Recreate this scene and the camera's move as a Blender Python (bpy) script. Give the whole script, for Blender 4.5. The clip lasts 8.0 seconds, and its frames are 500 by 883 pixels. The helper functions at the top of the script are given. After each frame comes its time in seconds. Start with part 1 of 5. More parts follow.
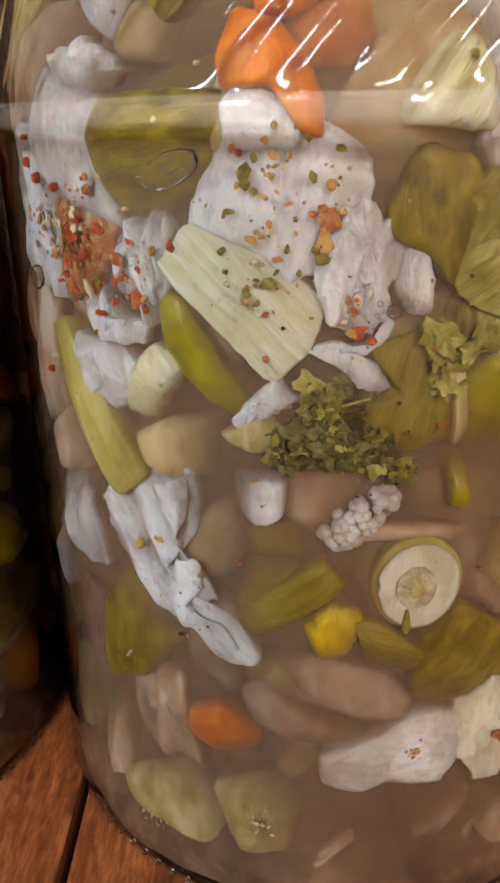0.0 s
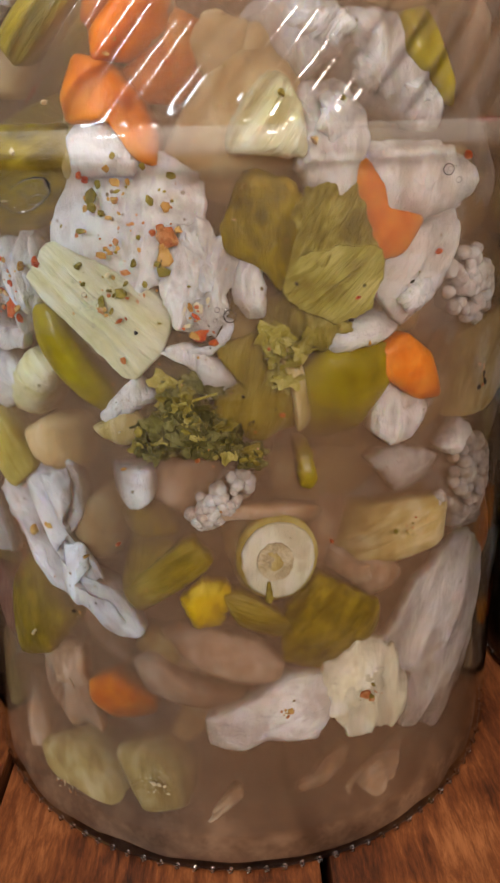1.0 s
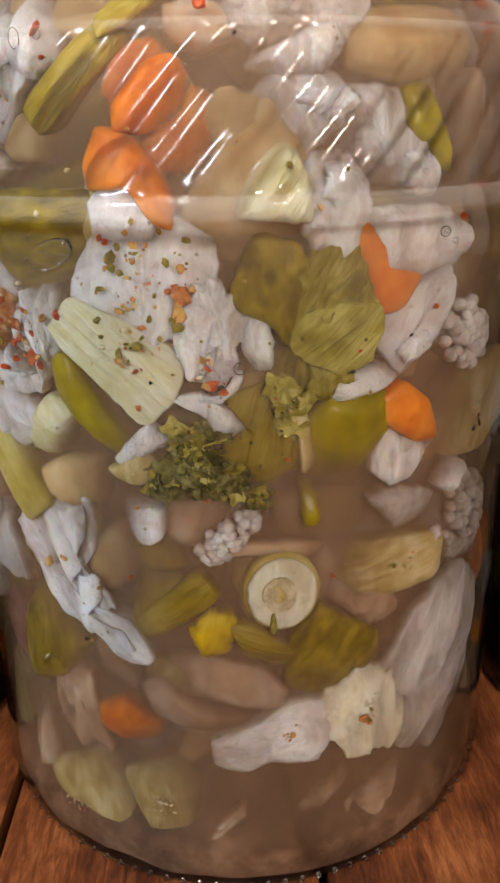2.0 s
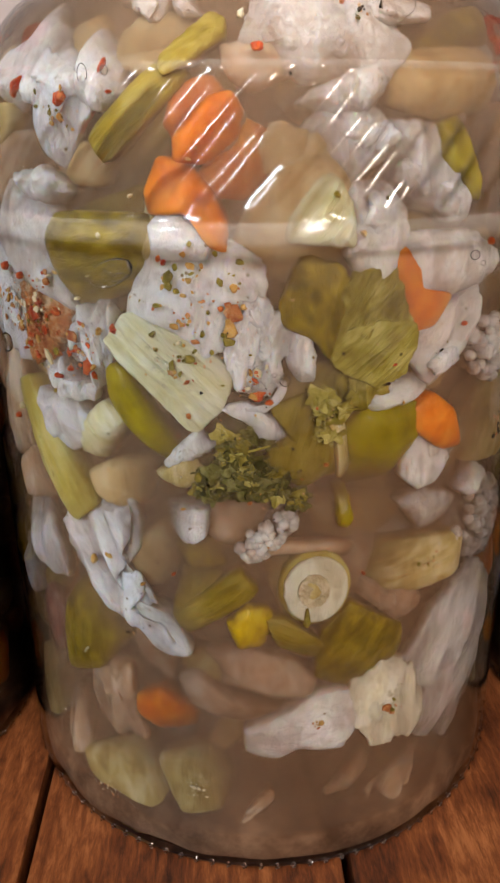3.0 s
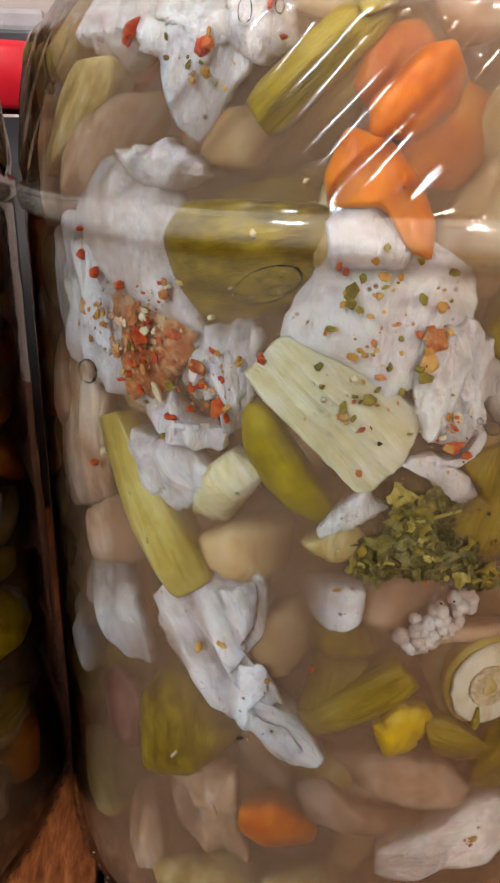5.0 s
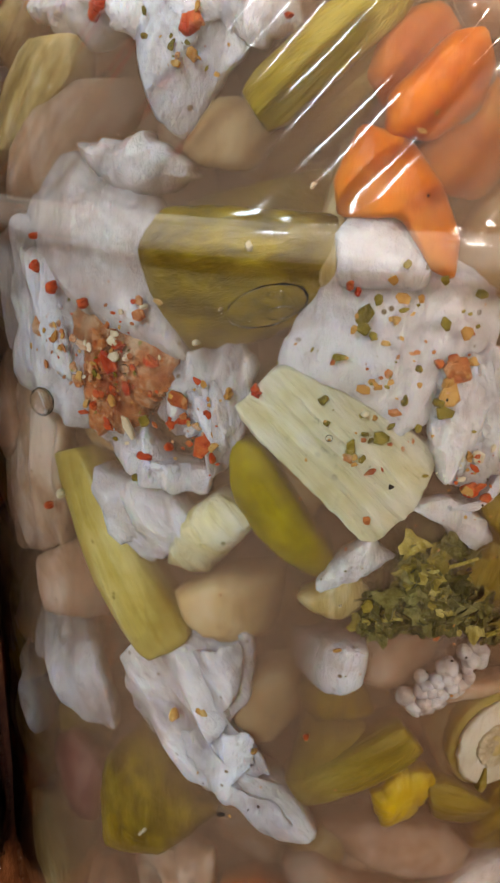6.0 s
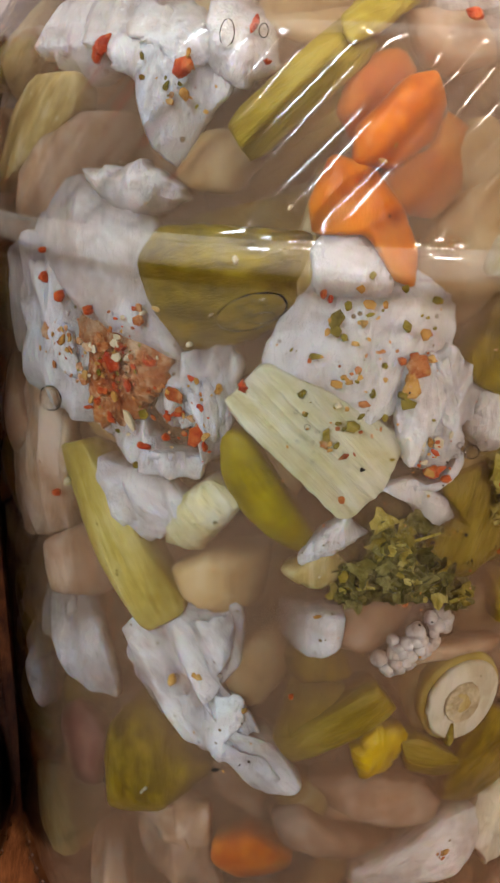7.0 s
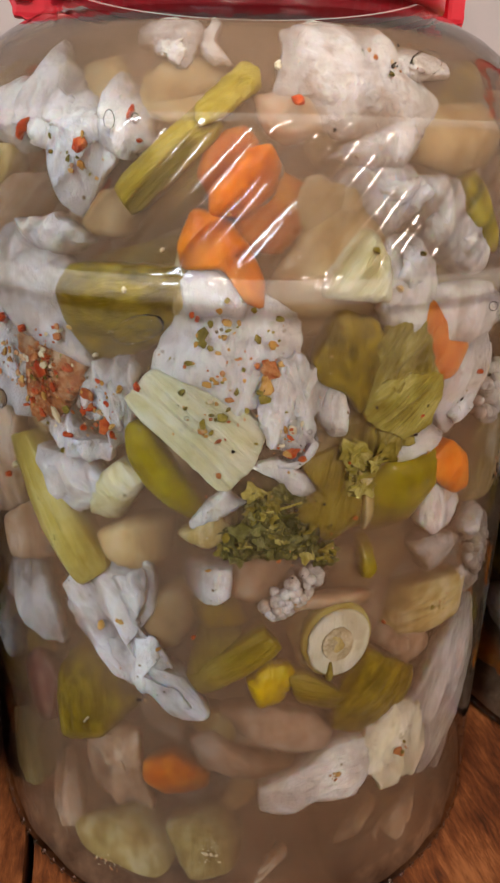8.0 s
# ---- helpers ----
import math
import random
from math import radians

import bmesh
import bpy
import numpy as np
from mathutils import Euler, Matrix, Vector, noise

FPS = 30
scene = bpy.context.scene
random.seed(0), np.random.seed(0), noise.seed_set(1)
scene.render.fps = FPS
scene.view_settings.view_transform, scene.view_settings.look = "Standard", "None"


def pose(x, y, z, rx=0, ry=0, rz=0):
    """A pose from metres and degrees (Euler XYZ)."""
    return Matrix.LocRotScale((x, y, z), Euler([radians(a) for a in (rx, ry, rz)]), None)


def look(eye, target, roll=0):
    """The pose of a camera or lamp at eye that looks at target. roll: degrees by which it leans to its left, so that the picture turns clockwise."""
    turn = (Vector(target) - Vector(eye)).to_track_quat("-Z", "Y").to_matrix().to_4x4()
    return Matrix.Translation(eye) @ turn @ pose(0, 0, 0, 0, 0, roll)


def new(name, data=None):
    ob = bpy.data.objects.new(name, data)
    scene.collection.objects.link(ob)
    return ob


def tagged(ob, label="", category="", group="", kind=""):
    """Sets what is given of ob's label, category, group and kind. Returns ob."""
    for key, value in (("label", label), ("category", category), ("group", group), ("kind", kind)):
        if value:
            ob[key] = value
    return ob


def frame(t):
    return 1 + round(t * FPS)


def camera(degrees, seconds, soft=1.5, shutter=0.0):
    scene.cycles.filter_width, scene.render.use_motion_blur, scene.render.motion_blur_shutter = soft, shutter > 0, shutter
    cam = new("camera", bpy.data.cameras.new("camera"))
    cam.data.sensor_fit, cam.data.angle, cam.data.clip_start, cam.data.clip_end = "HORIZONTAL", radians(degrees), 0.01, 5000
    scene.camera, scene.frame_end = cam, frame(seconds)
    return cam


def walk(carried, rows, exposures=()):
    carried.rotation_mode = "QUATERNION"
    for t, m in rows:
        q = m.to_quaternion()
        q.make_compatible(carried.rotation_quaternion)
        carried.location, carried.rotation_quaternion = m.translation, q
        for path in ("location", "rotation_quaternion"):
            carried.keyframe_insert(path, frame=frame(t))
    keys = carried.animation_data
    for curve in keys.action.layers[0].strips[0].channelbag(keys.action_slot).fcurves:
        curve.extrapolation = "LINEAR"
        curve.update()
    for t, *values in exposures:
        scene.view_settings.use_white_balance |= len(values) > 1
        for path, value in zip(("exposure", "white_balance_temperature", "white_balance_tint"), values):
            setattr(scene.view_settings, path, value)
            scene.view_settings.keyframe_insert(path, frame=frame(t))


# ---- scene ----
cam = camera(37.2, 8.0, soft=2.2)
METRES, EYE, TILT, LEAN, TURN = 0.25583, (-0.02744, -0.24324, 0.20906), -23.143, 0.819, -0.037
ROWS = [
    (0.0, 0.0, 0.0, 0.0, 0.0, 0.0, -0.0),
    (0.5, 0.0516, -0.0314, -0.011, -0.72, 0.02, 0.89),
    (1.0, 0.1113, -0.0802, -0.0097, -1.32, -0.04, 1.31),
    (2.5, 0.0788, -0.1399, 0.0429, -1.83, 0.13, 0.69),
    (3.0, 0.0414, -0.174, 0.0388, -2.59, 0.05, 0.57),
    (3.5, 0.0266, -0.196, 0.04, -3.62, -0.09, 0.9),
    (4.0, -0.0016, -0.1499, 0.0466, -4.17, -0.09, 1.19),
    (4.5, -0.0911, -0.0587, 0.0654, -4.76, 0.15, 1.06),
    (6.0, -0.181, 0.1177, 0.1178, -13.04, 0.67, 1.77),
    (6.5, -0.1991, 0.0989, 0.1211, -13.55, 0.65, 2.26),
    (7.0, -0.1966, 0.0513, 0.1096, -13.95, 0.57, 2.37),
    (7.5, -0.1664, -0.0426, 0.1019, -14.11, 0.43, 2.63),
    (8.0, -0.1052, -0.13, 0.0916, -11.66, 0.59, 2.72),
]
walk(cam, [(t, pose(*EYE, TILT, LEAN, TURN) @ pose(METRES * x, METRES * y, METRES * z, 90 + pitch, roll, yaw)) for t, x, y, z, yaw, pitch, roll in ROWS],
     exposures=[(0.0, 0.14), (1.0, 0.10), (3.0, 0.03), (4.0, 0.08), (5.5, 0.04), (7.0, -0.03), (8.0, -0.05)])

# ---- light ----
scene.cycles.transparent_max_bounces = 72  # rays pass all the thin layers of the cloudy brine
world = bpy.data.worlds.new("room_air")
scene.world = world
world.use_nodes = True
world.node_tree.nodes["Background"].inputs[0].default_value = (0.62, 0.52, 0.45, 1)
world.node_tree.nodes["Background"].inputs[1].default_value = 0.15


def area_lamp(name, eye, target, size, size_y, watts, colour):
    data = bpy.data.lights.new(name, "AREA")
    data.shape, data.size, data.size_y, data.energy, data.color = "RECTANGLE", size, size_y, watts, colour
    ob = new(name, data)
    ob.matrix_world = look(eye, target)
    return ob


# two small pendant lamps over the table, a cool window and a warm wall lamp further back in the room
PENDANTS = ((-0.26, -0.56, 1.12), (0.28, -0.56, 1.12))
for x, y, z in PENDANTS:
    area_lamp("pendant_light", (x, y, z), (x, y + 0.25, 0), 0.11, 0.07, 3.8, (1.0, 0.92, 0.83))
area_lamp("window_light", (-1.50, -1.89, 1.45), (0, 0, 0.15), 0.34, 1.02, 47, (0.74, 0.87, 1.0))
area_lamp("wall_lamp_light", (0.61, -2.12, 1.19), (0, 0, 0.15), 0.24, 0.72, 37, (1.0, 0.87, 0.78))



# ---- materials ----
def mat(name):
    m = bpy.data.materials.new(name)
    m.use_nodes = True
    nt = m.node_tree
    return m, nt, nt.nodes["Principled BSDF"], nt.links


def node(nt, kind, **inputs):
    n = nt.nodes.new(kind)
    for key, value in inputs.items():
        n.inputs[key.replace("_", " ")].default_value = value
    return n


def tinted(nt, fac, *stops):
    r = nt.nodes.new("ShaderNodeValToRGB")
    while len(r.color_ramp.elements) < len(stops):
        r.color_ramp.elements.new(0.5)
    for e, (p, c) in zip(r.color_ramp.elements, stops):
        e.position, e.color = p, (*c, 1)
    nt.links.new(fac, r.inputs[0])
    return r.outputs[0]


def veg(name, dark, mid, light, scale=90, stretch=(1, 1, 1), rough=0.38, sss=0.25, bump=0.25, fleck=None, vary=0.12, fibre=420, soak=None):
    """Vegetable flesh: three tones by stretched grain, patches, fine fibre relief and small flecks."""
    m, nt, b, links = mat(name)
    tex = nt.nodes.new("ShaderNodeTexCoord")
    info = nt.nodes.new("ShaderNodeObjectInfo")
    shift = nt.nodes.new("ShaderNodeVectorMath")
    shift.operation = "MULTIPLY_ADD"
    links.new(info.outputs["Random"], shift.inputs[0])
    shift.inputs[1].default_value = (3.1, 2.3, 1.7)
    links.new(tex.outputs["Object"], shift.inputs[2])
    mp = nt.nodes.new("ShaderNodeMapping")
    mp.inputs["Scale"].default_value = stretch
    links.new(shift.outputs[0], mp.inputs[0])
    big = node(nt, "ShaderNodeTexNoise", Scale=scale, Detail=5.0, Roughness=0.6, Distortion=0.6)
    links.new(mp.outputs[0], big.inputs["Vector"])
    patch = node(nt, "ShaderNodeTexNoise", Scale=110.0, Detail=6.0, Roughness=0.62)
    links.new(shift.outputs[0], patch.inputs["Vector"])
    blend = nt.nodes.new("ShaderNodeMix")
    blend.inputs["Factor"].default_value = 0.5
    links.new(big.outputs["Fac"], blend.inputs["A"])
    links.new(patch.outputs["Fac"], blend.inputs["B"])
    col = tinted(nt, blend.outputs["Result"], (0.40, dark), (0.5, mid), (0.60, light))
    hsv = nt.nodes.new("ShaderNodeHueSaturation")
    rng = nt.nodes.new("ShaderNodeMapRange")
    rng.inputs["To Min"].default_value, rng.inputs["To Max"].default_value = 1 - vary, 1 + vary
    links.new(info.outputs["Random"], rng.inputs["Value"])
    links.new(rng.outputs[0], hsv.inputs["Value"])
    if soak:
        wet = node(nt, "ShaderNodeTexNoise", Scale=62.0, Detail=4.0, Roughness=0.65, Distortion=0.9)
        links.new(shift.outputs[0], wet.inputs["Vector"])
        much = tinted(nt, wet.outputs["Fac"], (0.47, (0, 0, 0)), (0.68, (0.6, 0.6, 0.6)))
        damp = nt.nodes.new("ShaderNodeMix")
        damp.data_type = "RGBA"
        links.new(much, damp.inputs[0])
        links.new(col, damp.inputs[6])
        damp.inputs[7].default_value = (*soak, 1)
        col = damp.outputs[2]
    links.new(col, hsv.inputs["Color"])
    out = hsv.outputs[0]
    if fleck:
        vor = node(nt, "ShaderNodeTexVoronoi", Scale=260.0)
        links.new(shift.outputs[0], vor.inputs["Vector"])
        spot = tinted(nt, vor.outputs["Distance"], (0.10, (1, 1, 1)), (0.16, (0, 0, 0)))
        sparse = tinted(nt, patch.outputs["Fac"], (0.52, (0, 0, 0)), (0.6, (1, 1, 1)))
        mul = nt.nodes.new("ShaderNodeMath")
        mul.operation = "MULTIPLY"
        links.new(spot, mul.inputs[0])
        links.new(sparse, mul.inputs[1])
        mx = nt.nodes.new("ShaderNodeMix")
        mx.data_type = "RGBA"
        links.new(mul.outputs[0], mx.inputs[0])
        links.new(out, mx.inputs[6])
        mx.inputs[7].default_value = (*fleck, 1)
        out = mx.outputs[2]
    links.new(out, b.inputs["Base Color"])
    fine = node(nt, "ShaderNodeTexNoise", Scale=fibre, Detail=4.0, Roughness=0.6)
    links.new(mp.outputs[0], fine.inputs["Vector"])
    bp = node(nt, "ShaderNodeBump", Strength=min(1.0, bump * 1.6), Distance=0.0015)
    add = nt.nodes.new("ShaderNodeMath")
    links.new(fine.outputs["Fac"], add.inputs[0])
    links.new(big.outputs["Fac"], add.inputs[1])
    links.new(add.outputs[0], bp.inputs["Height"])
    links.new(bp.outputs[0], b.inputs["Normal"])
    b.inputs["Roughness"].default_value = rough
    b.inputs["Specular IOR Level"].default_value = 0.22
    b.inputs["Subsurface Weight"].default_value = sss
    b.inputs["Subsurface Radius"].default_value = (1.0, 0.6, 0.35)
    b.inputs["Subsurface Scale"].default_value = 0.004
    return m


WHITE = veg("cabbage_white", (0.62, 0.59, 0.59), (0.87, 0.87, 0.885), (0.93, 0.94, 0.97), 130, (1, 1, 0.6), 0.36, 0.45, 0.6, (0.30, 0.22, 0.12), soak=(0.60, 0.50, 0.42))
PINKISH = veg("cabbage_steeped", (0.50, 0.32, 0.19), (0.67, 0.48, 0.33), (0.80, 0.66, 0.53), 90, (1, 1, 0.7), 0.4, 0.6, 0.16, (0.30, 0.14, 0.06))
FLORET = veg("cauliflower_white", (0.54, 0.45, 0.40), (0.74, 0.70, 0.68), (0.86, 0.85, 0.85), 240, (1, 1, 1), 0.5, 0.3, 0.6, soak=(0.60, 0.46, 0.37))
CREAM = veg("celery_heart", (0.68, 0.62, 0.29), (0.83, 0.80, 0.51), (0.91, 0.90, 0.72), 260, (1, 1, 0.08), 0.36, 0.25, 0.5, (0.22, 0.20, 0.05))
CELERY = veg("celery_green", (0.24, 0.168, 0.008), (0.335, 0.248, 0.020), (0.43, 0.335, 0.060), 260, (1, 1, 0.10), 0.34, 0.2, 0.45)
PALE = veg("celery_pale", (0.40, 0.28, 0.09), (0.57, 0.44, 0.17), (0.70, 0.60, 0.34), 190, (1, 1, 0.2), 0.4, 0.25, 0.35, (0.75, 0.70, 0.55))
OLIVE = veg("pepper_olive", (0.15, 0.100, 0.003), (0.27, 0.195, 0.006), (0.42, 0.315, 0.020), 240, (1, 1, 0.45), 0.28, 0.15, 0.3)
STALK = veg("celery_yellow_green", (0.42, 0.32, 0.06), (0.55, 0.45, 0.12), (0.64, 0.56, 0.22), 150, (1, 1, 0.08), 0.36, 0.25, 0.25, (0.24, 0.18, 0.03), vary=0.05)
FAN = veg("leaf_blade", (0.27, 0.21, 0.022), (0.43, 0.37, 0.062), (0.60, 0.54, 0.17), 300, (1, 1, 0.12), 0.38, 0.15, 0.6, (0.12, 0.10, 0.01))
JALAPENO = veg("pepper_yellow_green", (0.27, 0.205, 0.003), (0.40, 0.325, 0.005), (0.52, 0.44, 0.015), 70, (1, 1, 0.4), 0.22, 0.2, 0.08)
YELLOW = veg("pepper_yellow", (0.44, 0.29, 0.003), (0.66, 0.47, 0.004), (0.78, 0.61, 0.03), 120, (1, 1, 0.5), 0.28, 0.2, 0.2)
CARROT = veg("carrot_orange", (0.60, 0.14, 0.008), (0.76, 0.225, 0.016), (0.87, 0.34, 0.045), 90, (1, 1, 0.5), 0.33, 0.25, 0.15)
HERB = veg("herb_green", (0.06, 0.055, 0.010), (0.16, 0.145, 0.032), (0.29, 0.27, 0.095), 260, (1, 1, 1), 0.35, 0.1, 0.9)
LEAFY = veg("celery_leaf", (0.18, 0.135, 0.012), (0.33, 0.27, 0.042), (0.54, 0.47, 0.15), 320, (1, 1, 0.4), 0.4, 0.1, 0.9)
ONION = veg("onion_translucent", (0.41, 0.25, 0.15), (0.54, 0.37, 0.25), (0.68, 0.53, 0.41), 80, (1, 1, 0.4), 0.35, 0.4, 0.2)
BEIGE = veg("turnip_beige", (0.58, 0.38, 0.15), (0.74, 0.54, 0.26), (0.84, 0.68, 0.40), 90, (1, 1, 0.6), 0.45, 0.3, 0.2, (0.36, 0.20, 0.08))
FLESH = veg("stem_flesh", (0.66, 0.60, 0.44), (0.82, 0.79, 0.64), (0.90, 0.88, 0.78), 150, (1, 1, 0.4), 0.38, 0.3, 0.4, (0.20, 0.17, 0.08))
PITH = veg("stem_pith", (0.42, 0.32, 0.18), (0.60, 0.50, 0.32), (0.78, 0.70, 0.52), 330, (1, 1, 1), 0.45, 0.3, 0.8)
MAROON = veg("onion_red", (0.16, 0.055, 0.04), (0.25, 0.10, 0.08), (0.36, 0.2, 0.16), 70, (1, 1, 0.3), 0.35, 0.2, 0.2)
SPICE = veg("spice_paste", (0.40, 0.085, 0.020), (0.57, 0.22, 0.065), (0.74, 0.52, 0.32), 300, (1, 1, 1), 0.4, 0.1, 0.8, (0.30, 0.30, 0.03))
CHILLI = veg("chilli_red", (0.40, 0.040, 0.010), (0.58, 0.085, 0.018), (0.70, 0.20, 0.05), 420, (1, 1, 1), 0.3, 0.2, 0.3)
TAN_FLAKE = veg("seed_tan", (0.38, 0.17, 0.03), (0.58, 0.31, 0.07), (0.70, 0.46, 0.16), 300, (1, 1, 1), 0.4, 0.1, 0.3)
GREEN_FLAKE = veg("herb_flake", (0.12, 0.09, 0.008), (0.24, 0.19, 0.018), (0.40, 0.31, 0.06), 300, (1, 1, 1), 0.4, 0.1, 0.3)
DARK_FLAKE = veg("pepper_speck", (0.02, 0.016, 0.012), (0.04, 0.03, 0.02), (0.08, 0.05, 0.03), 300, (1, 1, 1), 0.5, 0.0, 0.3)
PALE_SEED = veg("seed_pale", (0.66, 0.55, 0.32), (0.78, 0.70, 0.48), (0.84, 0.78, 0.6), 300, (1, 1, 1), 0.4, 0.1, 0.2)


def clear(name, ior=1.46, rough=0.05, wave=0.0, tint=(1, 1, 1)):
    """Clear thin plastic: see-through, with a reflection that grows towards grazing."""
    m, nt, b, links = mat(name)
    nt.nodes.remove(b)
    out = nt.nodes["Material Output"]
    tr = node(nt, "ShaderNodeBsdfTransparent", Color=(*tint, 1))
    gl = node(nt, "ShaderNodeBsdfGlossy", Roughness=rough, Color=(1, 1, 1, 1))
    fr = node(nt, "ShaderNodeFresnel", IOR=ior)
    mx = nt.nodes.new("ShaderNodeMixShader")
    if wave:
        tex = nt.nodes.new("ShaderNodeTexCoord")
        ns = node(nt, "ShaderNodeTexNoise", Scale=60.0, Detail=3.0, Roughness=0.5)
        links.new(tex.outputs["Object"], ns.inputs["Vector"])
        bp = node(nt, "ShaderNodeBump", Strength=wave, Distance=0.002)
        links.new(ns.outputs["Fac"], bp.inputs["Height"])
        links.new(bp.outputs[0], gl.inputs["Normal"])
        links.new(bp.outputs[0], fr.inputs["Normal"])
    links.new(fr.outputs[0], mx.inputs[0])
    links.new(tr.outputs[0], mx.inputs[1])
    links.new(gl.outputs[0], mx.inputs[2])
    links.new(mx.outputs[0], out.inputs["Surface"])
    return m


def milky(name, cover):
    """Thick moulded plastic that catches the light a little."""
    m, nt, b, links = mat(name)
    nt.nodes.remove(b)
    tex = nt.nodes.new("ShaderNodeTexCoord")
    mp = nt.nodes.new("ShaderNodeMapping")
    mp.inputs["Scale"].default_value = (1, 1, 0.15)
    links.new(tex.outputs["Object"], mp.inputs[0])
    ns = node(nt, "ShaderNodeTexNoise", Scale=140.0, Detail=3.0, Roughness=0.6)
    links.new(mp.outputs[0], ns.inputs["Vector"])
    rng = nt.nodes.new("ShaderNodeMapRange")
    rng.inputs["From Min"].default_value, rng.inputs["From Max"].default_value = 0.35, 0.65
    rng.inputs["To Min"].default_value, rng.inputs["To Max"].default_value = cover * 0.6, cover * 1.4
    links.new(ns.outputs["Fac"], rng.inputs["Value"])
    tr = node(nt, "ShaderNodeBsdfTransparent", Color=(1, 1, 1, 1))
    pr = node(nt, "ShaderNodeBsdfPrincipled", Base_Color=(0.86, 0.82, 0.74, 1), Roughness=0.25)
    mx = nt.nodes.new("ShaderNodeMixShader")
    links.new(rng.outputs[0], mx.inputs[0])
    links.new(tr.outputs[0], mx.inputs[1])
    links.new(pr.outputs[0], mx.inputs[2])
    links.new(mx.outputs[0], nt.nodes["Material Output"].inputs["Surface"])
    return m


MILKY = milky("thick_plastic", 0.10)
PLASTIC = clear("clear_plastic", 1.5, 0.035, 0.22, (0.985, 0.975, 0.965))
BUBBLE = clear("air_bubble_film", 1.22, 0.02)


def murk(name, colour, cover):
    """Cloudy brine: a see-through film that scatters part of the light, in drifting clouds, thicker where the sediment settles."""
    m, nt, b, links = mat(name)
    nt.nodes.remove(b)
    tex = nt.nodes.new("ShaderNodeTexCoord")
    ns = node(nt, "ShaderNodeTexNoise", Scale=28.0, Detail=3.0, Roughness=0.5)
    links.new(tex.outputs["Object"], ns.inputs["Vector"])
    rng = nt.nodes.new("ShaderNodeMapRange")
    rng.inputs["From Min"].default_value, rng.inputs["From Max"].default_value = 0.3, 0.7
    rng.inputs["To Min"].default_value, rng.inputs["To Max"].default_value = cover * 0.7, cover * 1.3
    links.new(ns.outputs["Fac"], rng.inputs["Value"])
    sep = nt.nodes.new("ShaderNodeSeparateXYZ")
    links.new(tex.outputs["Object"], sep.inputs[0])
    settle = nt.nodes.new("ShaderNodeMapRange")
    settle.inputs["From Min"].default_value, settle.inputs["From Max"].default_value = 0.02, 0.17
    settle.inputs["To Min"].default_value, settle.inputs["To Max"].default_value = 1.5, 1.0
    links.new(sep.outputs["Z"], settle.inputs["Value"])
    dense = nt.nodes.new("ShaderNodeMath")
    dense.operation = "MULTIPLY"
    links.new(rng.outputs[0], dense.inputs[0])
    links.new(settle.outputs[0], dense.inputs[1])
    tr = node(nt, "ShaderNodeBsdfTransparent", Color=(1, 1, 1, 1))
    df = node(nt, "ShaderNodeBsdfDiffuse", Color=(*colour, 1))
    mx = nt.nodes.new("ShaderNodeMixShader")
    links.new(dense.outputs[0], mx.inputs[0])
    links.new(tr.outputs[0], mx.inputs[1])
    links.new(df.outputs[0], mx.inputs[2])
    links.new(mx.outputs[0], nt.nodes["Material Output"].inputs["Surface"])
    return m


BRINE = murk("cloudy_brine", (0.365, 0.228, 0.135), 0.084)
CLEARER = murk("settled_brine", (0.365, 0.228, 0.135), 0.046)
# opaque core colour: its dark brown stands in for shade in the gaps
CORE = veg("brine_depth_shade", (0.12, 0.062, 0.034), (0.21, 0.12, 0.068), (0.33, 0.20, 0.12), 30, (1, 1, 1), 0.6, 0.0, 0.0, None, 0.0)


def plain(name, colour, rough, metal=0.0, vary=0.15, scale=40, bump=0.1):
    m, nt, b, links = mat(name)
    tex = nt.nodes.new("ShaderNodeTexCoord")
    ns = node(nt, "ShaderNodeTexNoise", Scale=scale, Detail=5.0, Roughness=0.6)
    links.new(tex.outputs["Object"], ns.inputs["Vector"])
    lo, hi = tuple(c * (1 - vary) for c in colour), tuple(min(1, c * (1 + vary)) for c in colour)
    links.new(tinted(nt, ns.outputs["Fac"], (0.35, lo), (0.65, hi)), b.inputs["Base Color"])
    bp = node(nt, "ShaderNodeBump", Strength=bump, Distance=0.001)
    links.new(ns.outputs["Fac"], bp.inputs["Height"])
    links.new(bp.outputs[0], b.inputs["Normal"])
    b.inputs["Roughness"].default_value, b.inputs["Metallic"].default_value = rough, metal
    return m


RED = plain("red_plastic", (0.62, 0.015, 0.03), 0.28, 0, 0.08, 60, 0.05)
WALL = plain("wall_paint", (0.47, 0.39, 0.36), 0.8, 0, 0.05, 12, 0.15)
CEILING = plain("ceiling_paint", (0.80, 0.76, 0.70), 0.9, 0, 0.03, 12, 0.1)
DARK = plain("dark_plastic", (0.03, 0.03, 0.035), 0.4, 0, 0.2, 60, 0.1)
GREY = plain("grey_plastic", (0.32, 0.30, 0.31), 0.4, 0, 0.1, 60, 0.1)
GOLD = plain("yellow_card", (0.55, 0.36, 0.03), 0.5, 0, 0.1, 60, 0.1)
GLOW = bpy.data.materials.new("lamp_diffuser")
GLOW.use_nodes = True
GLOW.node_tree.nodes["Principled BSDF"].inputs["Emission Color"].default_value = (1, 0.92, 0.84, 1)
GLOW.node_tree.nodes["Principled BSDF"].inputs["Emission Strength"].default_value = 3.0


